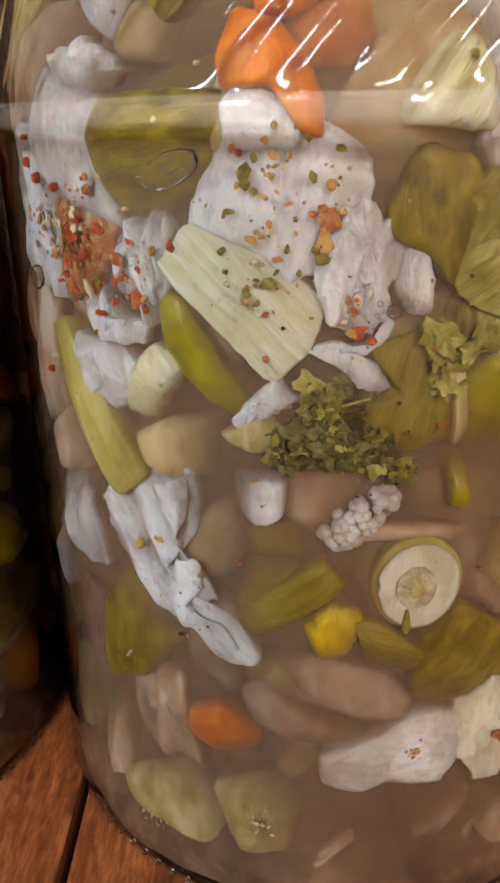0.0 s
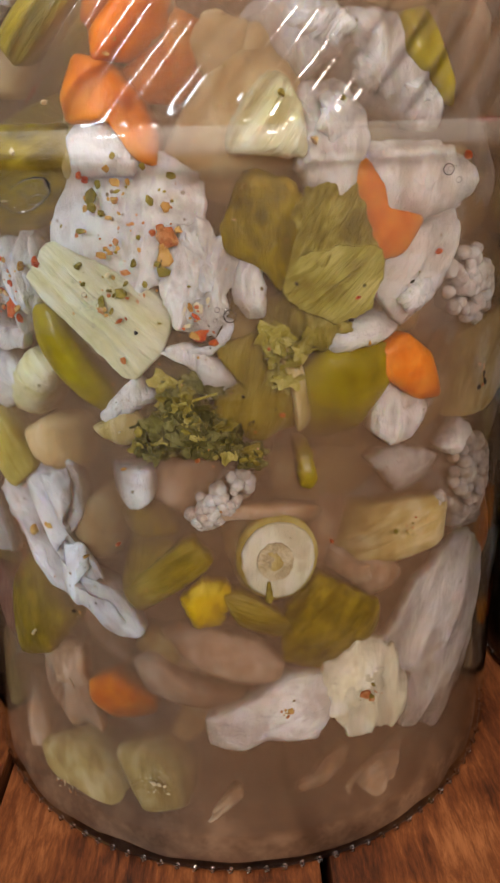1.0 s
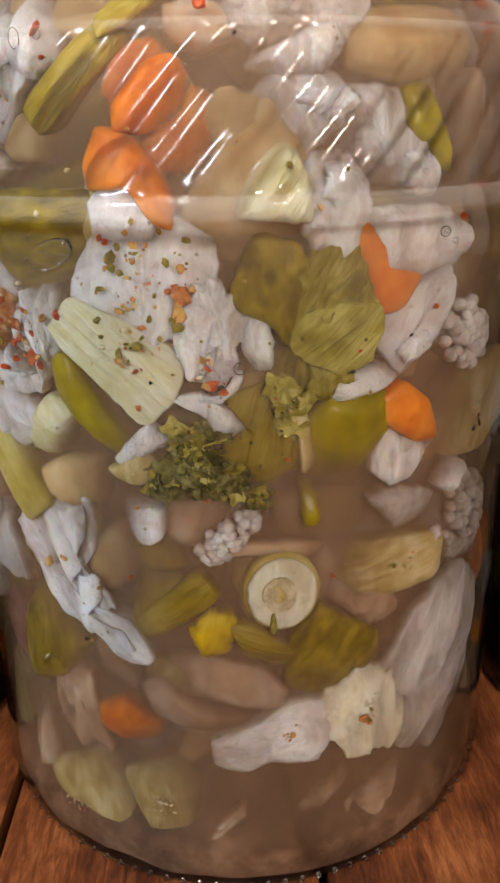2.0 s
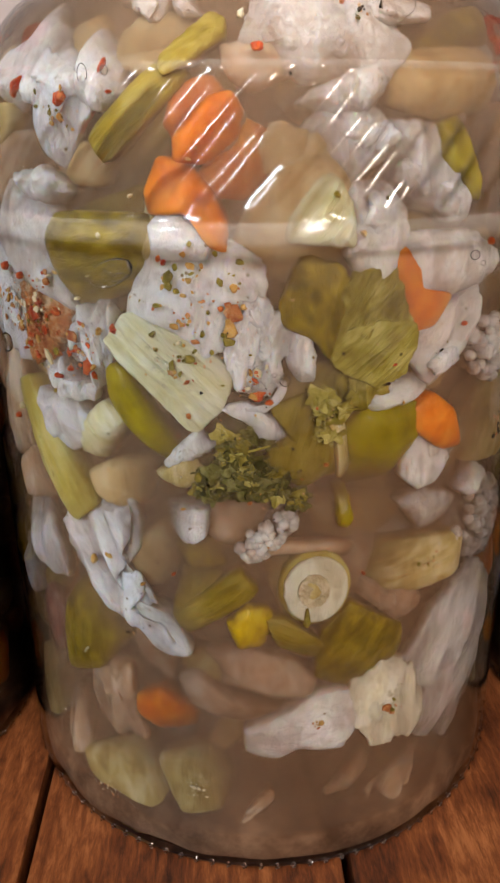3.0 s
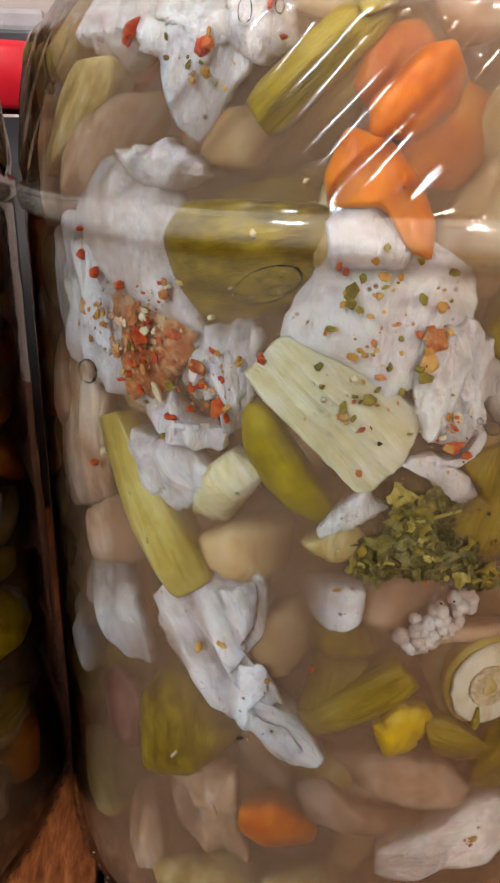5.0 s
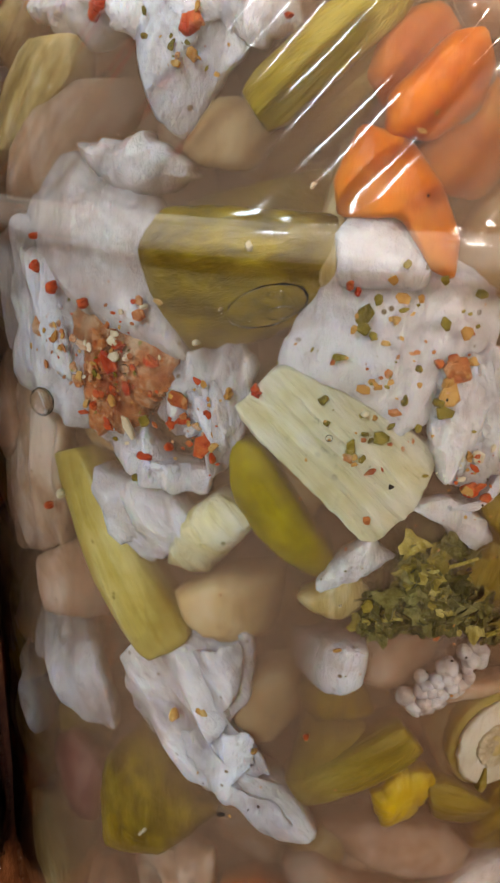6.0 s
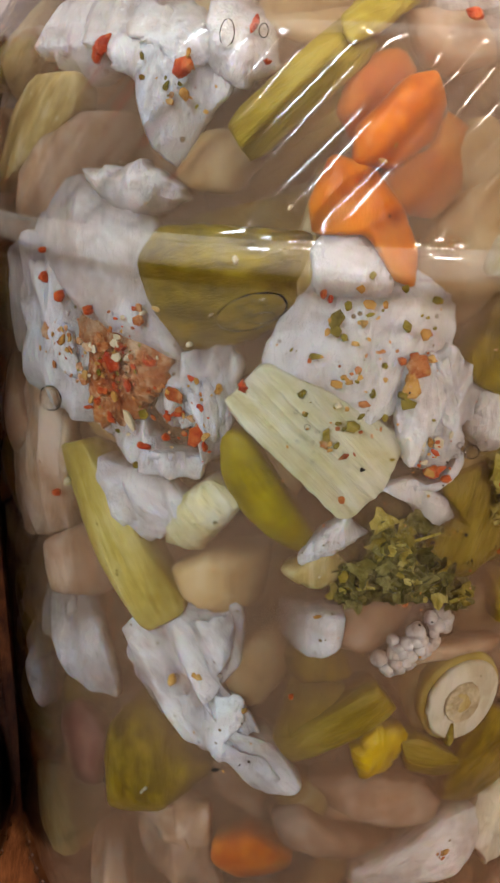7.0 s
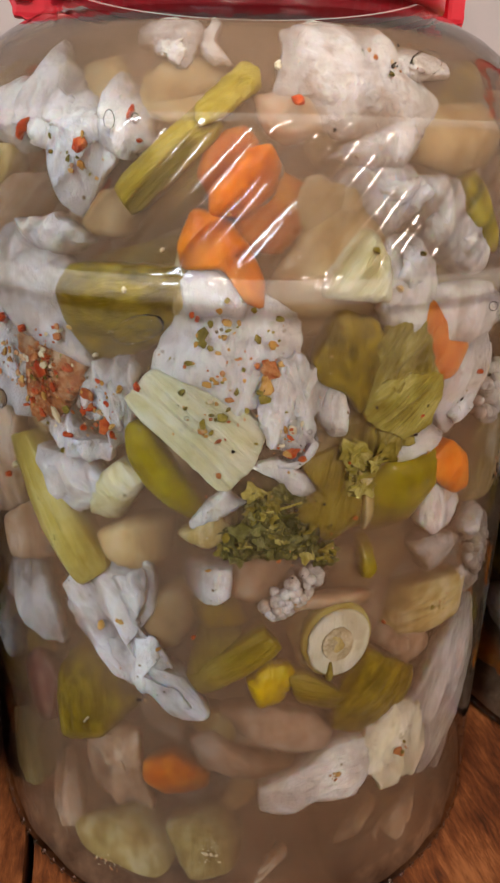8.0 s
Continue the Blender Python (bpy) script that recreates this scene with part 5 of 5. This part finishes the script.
def stem_ring(turn, height, a, b):
    """A round slice of a thick stem: rind, white flesh and a hollow tan pith."""
    rind = piece("stem_slice", STALK, turn, height, ring_corners(a * 0.97, b * 0.97), "round white stem slice with a hollow tan middle", "celery", depth=1.5, thick=9, dome=0.9, jag=0.3, cut=0.25, sink=(180, 0.6))
    bpy.context.view_layer.update()
    flesh = piece("flesh", FLESH, turn, height, ring_corners(a * 0.86, b * 0.86), "white ring of flesh", "", depth=0.75, thick=2, dome=0.4, jag=0.4, cut=0.25, ridge=0.12, sink=(0, 0))
    pith = piece("pith", PITH, turn - 0.6, height + 0.0004, ring_corners(a * 0.42, b * 0.42), "tan hollow pith", "", depth=0.12, thick=1.5, dome=0.1, jag=0.5, cut=0.25, sink=(0, 0))
    hollow = piece("hollow", PALE, turn - 0.9, height + 0.0008, ring_corners(a * 0.20, b * 0.20), "darker hollow of the pith", "", depth=0.1, thick=1.0, dome=0.1, jag=0.9, cut=0.25, sink=(0, 0))
    notch = piece("notch", LEAFY, turn - 1.6, height - b * 0.00075, [(-0.5, 3.2), (0.4, 3.2), (1.1, -1.8), (0.2, -3.4), (-1.1, -2.2)], "small green notch", "", depth=0.1, thick=2, dome=0.4, jag=0.1, sink=(0, 0))
    bpy.context.view_layer.update()
    for ob in (flesh, pith, hollow, notch):
        under(ob, rind)
        if "category" in ob:
            del ob["category"]


def flake(material, turn, height, w, h, tilt):
    kinds = {CHILLI.name: ("chilli_flake", "small red chilli flake on the vegetables", "chilli"), TAN_FLAKE.name: ("spice_seed", "tan split spice seed", "seed"),
             GREEN_FLAKE.name: ("herb_flake", "dark olive dried herb flake", "herb"), PALE_SEED.name: ("pale_seed", "small pale pickling seed", "seed")}
    name, label, category = kinds[material.name]
    c, s = math.cos(math.radians(tilt)), math.sin(math.radians(tilt))
    rng = random.Random(int(turn * 977 + height * 1e5))
    k = rng.choice((5, 6, 7))
    pts = []
    for i in range(k):
        a = 2 * math.pi * (i + rng.uniform(-0.25, 0.25)) / k
        u, v = w / 2 * math.cos(a) * rng.uniform(0.85, 1.1), h / 2 * math.sin(a) * rng.uniform(0.85, 1.1)
        pts.append((u * c - v * s, u * s + v * c))
    piece(name, material, turn, height, pts, label, category, depth=0.15, thick=0.8, dome=0.1, jag=0.5, rim=0.4, folds=0.2, waves=60, cut=0.08, group=label, edge=3)


def sprinkle(name, materials, turn, height, spread_u, spread_v, n, size, label):
    """Many tiny dry flakes and seeds clinging to a patch."""
    rng = random.Random(int(turn * 131 + height * 9e4 + n))
    verts, faces, slots = [], [], []
    t0 = math.radians(turn)
    r0 = inside_at(height)
    for i in range(n):
        u, v = rng.gauss(0, 0.5) * spread_u, rng.gauss(0, 0.5) * spread_v
        z = height + v / 1000
        a = t0 + u / 1000 / r0
        r = inside_at(z) - 0.0017 - rng.uniform(0.0, 0.0005)
        e = size * rng.lognormvariate(-0.1, 0.6) * 0.5
        wide, tall, tip = e * rng.uniform(0.5, 1.0), e * rng.uniform(0.8, 1.4), rng.uniform(0, math.pi)
        base = len(verts)
        skew = [rng.uniform(-0.45, 0.45) for j in range(6)]
        for lift, f in ((0.0, 0.75), (0.12, 1.0), (0.45, 0.95)):
            for j in range(6):
                b = math.pi / 3 * j + skew[j]
                p, q = wide * f * math.cos(b), tall * f * math.sin(b)
                p, q = p * math.cos(tip) - q * math.sin(tip), p * math.sin(tip) + q * math.cos(tip)
                aa, rr = a + p / 1000 / r0, r - lift * e / 1000
                verts.append((rr * math.sin(aa) - r0 * math.sin(t0), -rr * math.cos(aa) + r0 * math.cos(t0), z + q / 1000 - height))
        faces.append(tuple(base + j for j in range(6)))
        for k in range(2):
            for j in range(6):
                faces.append((base + 6 * k + j, base + 6 * (k + 1) + j, base + 6 * (k + 1) + (j + 1) % 6, base + 6 * k + (j + 1) % 6))
        slots += [i % len(materials)] * 13
    ob = mesh_object(name, verts, faces, materials[0], None, False)
    for m in materials[1:]:
        ob.data.materials.append(m)
    ob.data.polygons.foreach_set("material_index", slots)
    ob.location = (r0 * math.sin(t0), -r0 * math.cos(t0), height)
    tagged(ob, label, "spice", kind="stuff")


def blister(bm, turn, height, u, v, w, h, tilt, lift):
    r0 = inside_at(height)
    a = math.radians(turn) + u / 1000 / r0
    z = height + v / 1000
    r = inside_at(z) - 0.0016
    m = Matrix.Translation((r * math.sin(a), -r * math.cos(a), z)) @ Matrix.Rotation(a, 4, "Z") @ Matrix.Rotation(math.radians(tilt), 4, "Y") @ Matrix.Diagonal((w / 1000, lift / 1000, h / 1000, 1))
    bmesh.ops.create_icosphere(bm, subdivisions=2, radius=1.0, matrix=m)


def bubbles(turn, height, spread_u, spread_v, n, size):
    rng = random.Random(int(turn * 71 + height * 8e4))
    bm = bmesh.new()
    for i in range(n):
        e = size * rng.lognormvariate(-0.3, 0.5) * 0.6
        blister(bm, turn, height, rng.gauss(0, 0.5) * spread_u, rng.gauss(0, 0.5) * spread_v, e, e, 0, e * 0.9)
    for f in bm.faces:
        f.smooth = True
    tagged(part("air_bubbles", bm, BUBBLE, None), "tiny clear air bubbles against the jar wall", "bubbles", kind="stuff")


def air_pocket(turn, height, w, h, tilt):
    bm = bmesh.new()
    blister(bm, turn, height, 0, 0, w, h, tilt, 1.1)
    for f in bm.faces:
        f.smooth = True
    tagged(part("air_pocket", bm, BUBBLE, None), "flat oval air pocket against the jar wall", "bubble", "air pockets")


flake(CHILLI, -47.5, 0.2449, 2.4, 5.7, -15)
flake(CHILLI, -36.0, 0.2419, 3.5, 3.5, 0)
flake(CHILLI, -28.3, 0.2493, 1.4, 3.5, -10)
flake(CHILLI, -3.8, 0.2521, 3.2, 1.9, 0)
flake(CHILLI, -31.4, 0.1719, 1.6, 2.2, 10)
flake(CHILLI, -39.7, 0.1698, 3.2, 1.4, 0)
flake(CHILLI, -3.9, 0.1699, 3.8, 2.2, 0)
flake(CHILLI, -1.9, 0.1683, 1.9, 1.6, 0)
flake(CHILLI, 32.0, 0.1850, 0.9, 1.5, -30)
flake(CHILLI, 36.9, 0.2064, 1.5, 1.8, 0)
flake(CHILLI, -18.5, 0.2049, 1.1, 1.4, 0)
flake(CHILLI, -27.1, 0.1865, 1.5, 2.2, 0)
flake(CHILLI, 5.5, 0.1663, 1.6, 1.1, 0)
flake(CHILLI, 18.0, 0.1767, 1.9, 1.2, 20)
flake(CHILLI, -18.7, 0.1130, 1.2, 0.9, 0)
flake(CHILLI, 15.0, 0.1124, 1.2, 0.9, 0)
flake(CHILLI, -53.2, 0.1983, 2.3, 2.7, 0)
flake(CHILLI, -56.3, 0.2013, 1.8, 2.4, 20)
flake(CHILLI, -48.0, 0.1965, 2.2, 1.9, 0)
flake(CHILLI, -56.6, 0.2070, 0.9, 1.2, 0)
flake(CHILLI, -26.9, 0.1859, 2.4, 2.2, 0)
flake(CHILLI, -56.4, 0.1501, 1.6, 2.0, 0)
flake(CHILLI, -38.8, 0.1883, 3.5, 2.2, -30)
flake(CHILLI, -42.9, 0.1904, 2.4, 1.9, 0)
flake(CHILLI, -26.3, 0.2430, 1.4, 1.1, 0)
flake(CHILLI, -9.3, 0.1931, 1.2, 1.1, 0)
flake(CHILLI, -46.8, 0.1771, 1.4, 1.9, 0)
flake(CHILLI, -35.0, 0.1784, 2.2, 1.4, 0)
flake(CHILLI, -36.7, 0.1727, 1.9, 1.6, 0)
flake(CHILLI, -17.8, 0.2041, 0.9, 1.5, 0)
flake(TAN_FLAKE, -35.6, 0.1112, 1.9, 3.5, 0)
flake(TAN_FLAKE, -31.7, 0.1143, 3.0, 1.6, -20)
flake(TAN_FLAKE, -24.9, 0.1074, 1.9, 1.2, 0)
flake(TAN_FLAKE, 11.8, 0.2109, 1.4, 1.8, 10)
flake(TAN_FLAKE, -14.0, 0.1997, 1.2, 1.5, 0)
flake(TAN_FLAKE, -7.9, 0.1901, 1.9, 2.7, -20)
flake(TAN_FLAKE, -29.9, 0.1847, 1.9, 2.7, 0)
flake(TAN_FLAKE, -36.0, 0.1831, 2.2, 1.6, 0)
flake(TAN_FLAKE, -5.8, 0.1932, 2.2, 1.4, 0)
flake(GREEN_FLAKE, 7.8, 0.2199, 1.6, 1.8, 10)
flake(GREEN_FLAKE, -40.8, 0.2402, 1.4, 1.2, 0)
flake(GREEN_FLAKE, 15.8, 0.2188, 0.9, 1.2, 0)
flake(GREEN_FLAKE, 12.8, 0.2588, 0.7, 1.2, 30)
flake(GREEN_FLAKE, -20.2, 0.1855, 1.5, 1.9, -30)
flake(GREEN_FLAKE, -19.7, 0.1816, 1.5, 1.1, 20)
flake(GREEN_FLAKE, -8.7, 0.1863, 2.2, 1.2, 10)
flake(GREEN_FLAKE, -11.2, 0.1920, 1.2, 1.4, 0)
flake(GREEN_FLAKE, -15.9, 0.1971, 1.8, 1.5, -30)
flake(GREEN_FLAKE, -12.2, 0.1864, 1.2, 1.9, 0)
flake(GREEN_FLAKE, -40.8, 0.1648, 1.6, 0.7, -20)
flake(PALE_SEED, -16.4, 0.1456, 0.9, 0.9, 0)
flake(PALE_SEED, -22.8, 0.2196, 1.2, 0.7, 30)
flake(PALE_SEED, -28.4, 0.2100, 1.2, 1.9, 0)
flake(PALE_SEED, -39.6, 0.1980, 1.4, 1.2, 0)
flake(PALE_SEED, -33.6, 0.1931, 1.2, 1.1, 0)
flake(PALE_SEED, -31.0, 0.1996, 0.8, 0.7, 0)
flake(PALE_SEED, -41.9, 0.1883, 1.1, 1.4, 0)
flake(PALE_SEED, -15.8, 0.1837, 1.6, 1.1, 0)
flake(PALE_SEED, -40.7, 0.0717, 0.8, 0.8, 0)
flake(PALE_SEED, -6.5, 0.2597, 1.8, 2.7, -20)
flake(PALE_SEED, -53.5, 0.1547, 1.5, 2.2, 0)
flake(PALE_SEED, -40.2, 0.0732, 1.1, 0.8, 0)
sprinkle("spice_flakes", (GREEN_FLAKE, TAN_FLAKE, GREEN_FLAKE, SPICE, TAN_FLAKE, GREEN_FLAKE, SPICE, TAN_FLAKE), -12.6, 0.1935, 13.5, 13.0, 62, 1.25,
         "green and tan spice flakes stuck to a cabbage core")
sprinkle("spice_flakes", (GREEN_FLAKE, TAN_FLAKE, GREEN_FLAKE, SPICE, TAN_FLAKE, GREEN_FLAKE, SPICE, TAN_FLAKE), -16.1, 0.1791, 12.5, 6.2, 24, 1.1,
         "sparse herb flakes on the celery heart block")
sprinkle("spice_flakes", (SPICE, TAN_FLAKE, CHILLI, SPICE, GREEN_FLAKE, SPICE, CHILLI, SPICE, PALE_SEED), -44.2, 0.1854, 10.0, 12.0, 150, 1.2,
         "dense chilli and seed flakes in the spice clot")
sprinkle("spice_flakes", (CHILLI, TAN_FLAKE, SPICE), -33.3, 0.1789, 6.9, 8.8, 45, 1.0,
         "orange chilli flakes caught in a crumpled leaf")
sprinkle("spice_flakes", (TAN_FLAKE, SPICE), -54.1, 0.1890, 6.2, 5.0, 26, 0.9,
         "tan spice flakes on a pale leaf")
sprinkle("spice_flakes", (GREEN_FLAKE, TAN_FLAKE, GREEN_FLAKE, SPICE, TAN_FLAKE, GREEN_FLAKE, SPICE, TAN_FLAKE), -36.0, 0.2386, 6.2, 5.0, 22, 0.8,
         "spice flakes on a folded cabbage leaf")
sprinkle("spice_flakes", (DARK_FLAKE, GREEN_FLAKE), 28.0, 0.1776, 5.0, 6.2, 14, 0.5,
         "dark specks on a long cabbage piece")
sprinkle("spice_flakes", (TAN_FLAKE, SPICE), 7.5, 0.0582, 3.8, 2.0, 12, 0.9,
         "orange spice specks on a cabbage rib")
sprinkle("spice_flakes", (GREEN_FLAKE, SPICE), 23.6, 0.0558, 3.8, 5.0, 22, 0.7,
         "brown specks on a pale crumpled leaf")
sprinkle("spice_flakes", (SPICE, GREEN_FLAKE), 28.8, 0.1103, 6.2, 2.8, 18, 0.7,
         "brown specks on a celery piece")
sprinkle("spice_flakes", (DARK_FLAKE, SPICE), 14.5, 0.2618, 11.2, 5.0, 22, 0.6,
         "dark specks on cauliflower under the shoulder")
sprinkle("spice_flakes", (SPICE, DARK_FLAKE), 45.7, 0.1471, 3.0, 5.6, 22, 0.7,
         "brown specks along a tan celery stick")
sprinkle("spice_flakes", (TAN_FLAKE, CHILLI, PALE_SEED), -4.3, 0.1728, 5.0, 6.2, 26, 0.9,
         "seeds and chilli on a crumpled leaf")
sprinkle("spice_flakes", (DARK_FLAKE, TAN_FLAKE), -29.5, 0.0953, 11.2, 8.8, 16, 0.6,
         "few dark specks on a long folded leaf")
# on both chayote chunks pale flakes stand in for sparkles of tiny bubbles
sprinkle("spice_flakes", (PALE_SEED, SPICE), -36.8, 0.0128, 5.0, 5.6, 30, 0.55,
         "pale flecks put as bubble sparkles on a chayote chunk")
sprinkle("spice_flakes", (PALE_SEED, PALE_SEED), -16.5, 0.0289, 5.0, 5.0, 26, 0.55,
         "pale flecks put as bubble sparkles on a second chayote chunk")
sprinkle("spice_flakes", (DARK_FLAKE, SPICE, TAN_FLAKE, GREEN_FLAKE), -5.2, 0.1712, 41.2, 60.0, 150, 0.55,
         "scattered fine spice specks in the brine")
bubbles(-8.1, 0.1460, 6.2, 2.8, 22, 0.8)
bubbles(6.5, 0.1641, 3.8, 2.2, 10, 1.3)
bubbles(0.0, 0.1751, 3.0, 2.8, 8, 1.3)
bubbles(3.5, 0.1474, 5.0, 1.8, 16, 0.7)
bubbles(-19.2, 0.1778, 6.2, 5.0, 16, 0.7)
bubbles(-27.0, 0.2013, 6.5, 3.0, 44, 0.55)
bubbles(4.2, 0.1924, 4.4, 3.8, 12, 0.6)
bubbles(32.3, 0.2035, 3.8, 2.5, 6, 0.9)
bubbles(-41.7, 0.1831, 7.5, 8.8, 14, 0.7)
air_pocket(-24.9, 0.2001, 2.7, 1.1, -15)
air_pocket(-55.3, 0.1747, 4.3, 3.1, -20)
air_pocket(20.4, 0.2617, 5.4, 3.0, -5)
air_pocket(-30.9, 0.2471, 1.4, 2.3, 5)
air_pocket(-27.0, 0.2476, 0.9, 1.2, 0)
air_pocket(-26.2, 0.2010, 7.4, 3.4, -20)
stem_ring(6.5, 0.1086, 10.9, 12.2)


# ---- hazy pieces packed behind and round the rest of the jar ----
KINDS = (("turnip_chunk", BEIGE, "beige turnip chunk packed in the brine", "turnip"), ("cabbage_leaf", PINKISH, "steeped cabbage piece packed in the brine", "cabbage"),
         ("onion_slice", ONION, "translucent onion slice packed in the brine", "onion"), ("celery_piece", PALE, "pale celery piece packed in the brine", "celery"),
         ("celery_stick", CELERY, "green celery stick packed in the brine", "celery"), ("pepper_piece", OLIVE, "olive pepper piece packed in the brine", "pepper"),
         ("cabbage_leaf", WHITE, "white cabbage piece packed in the brine", "cabbage"), ("carrot_slice", CARROT, "orange carrot slice packed in the brine", "carrot"))


def packed(rng, turn, height, depth, size, weights, jar=(0.0, 0.0)):
    name, material, label, category = rng.choices(KINDS, weights)[0]
    k = rng.choice((4, 5, 5, 6))
    stretch, lean = rng.uniform(0.6, 1.0), rng.uniform(0, math.pi)
    pts = []
    for i in range(k):
        a = 2 * math.pi * (i + rng.uniform(-0.2, 0.2)) / k
        u, v = size * math.cos(a) * stretch, size * math.sin(a) / stretch ** 0.5
        pts.append((u * math.cos(lean) - v * math.sin(lean), u * math.sin(lean) + v * math.cos(lean)))
    piece(name, material, turn, height, pts, label, category, depth=depth, thick=7, dome=rng.uniform(1, 3), edge=4, jag=1.0, grain=math.degrees(lean),
          folds=rng.choice((0, 0.8, 1.4)) if material in (WHITE, PINKISH, ONION) else 0, group="vegetables packed in the brine", jar=jar, coarse=True)


rng = random.Random(11)
for row in range(9):
    for col in range(20):
        turn = -180 + (col + 0.5 * (row % 2)) * 18 + rng.uniform(-5, 5)
        height = 0.022 + row * 0.0285 + rng.uniform(-0.006, 0.006)
        if height > 0.262:
            continue
        if -72 < turn < 62:
            packed(rng, turn, height, rng.uniform(8.5, 11.5), rng.uniform(11, 17), (4, 4, 4, 3, 2.5, 3, 1.5, 0.5))
        else:
            packed(rng, turn, height, rng.uniform(0.6, 4.5), rng.uniform(11, 17), (2, 3, 1, 2, 3, 2, 6, 2))
for row in range(8):
    for col in range(10):
        turn = -70 + (col + 0.5 * (row % 2)) * 13.5 + rng.uniform(-4, 4)
        if rng.random() < 0.5:
            continue
        height = 0.016 + row * 0.031 + rng.uniform(-0.006, 0.006)
        packed(rng, turn, height, rng.uniform(4.6, 7.4), rng.uniform(8, 13), (6, 6, 4, 3, 1.2, 1.2, 1.5, 0.3))
for j, (lo, hi) in enumerate(((-20, 120), (-125, 25))):
    for row in range(9):
        for col in range(8):
            turn = lo + (hi - lo) * (col + 0.5 * (row % 2)) / 7.5 + rng.uniform(-4, 4)
            height = min(0.022 + row * 0.0285 + rng.uniform(-0.006, 0.006), 0.258)
            packed(rng, turn, height, rng.uniform(0.5, 2.4), rng.uniform(10, 15), (3, 4, 2, 2, 2, 2, 3, 2.5), SIDE_JARS[j])

# things behind the jars
tub = empty("round_tub", -0.175, 0.30, BASE, "dark food tub with a deep red lid", "food tub")
lathe("tub_body", [(0.0005, 0.0), (0.085, 0.0), (0.090, 0.004), (0.098, 0.236), (0.0005, 0.236)], DARK, tub, 64, None, "dark tub body")
lathe("tub_lid", [(0.100, 0.240), (0.103, 0.242), (0.103, 0.268), (0.100, 0.272), (0.0005, 0.272)], RED, tub, 64, None, "deep red plastic lid")
tin = empty("small_tin", -0.135, 0.29, BASE + 0.272, "low dark grey tin standing on the red tub", "tin")
bm = bmesh.new()
box(bm, -0.035, 0.035, -0.03, 0.03, 0.0, 0.010, 0.002)
part("tin_body", bm, DARK, tin)
bm = bmesh.new()
box(bm, -0.014, 0.012, -0.02, 0.02, 0.010, 0.022, 0.003)
part("tin_lid", bm, GREY, tin)
carton = empty("yellow_carton", 0.24, 0.27, BASE, "dark topped yellow carton standing behind the jars", "carton")
bm = bmesh.new()
box(bm, -0.05, 0.05, -0.04, 0.04, 0.0, 0.262, 0.003)
part("carton_body", bm, GOLD, carton, "yellow printed card body")
bm = bmesh.new()
box(bm, -0.05, 0.05, -0.04, 0.04, 0.262, 0.30, 0.004)
part("carton_top", bm, DARK, carton, "dark carton top")
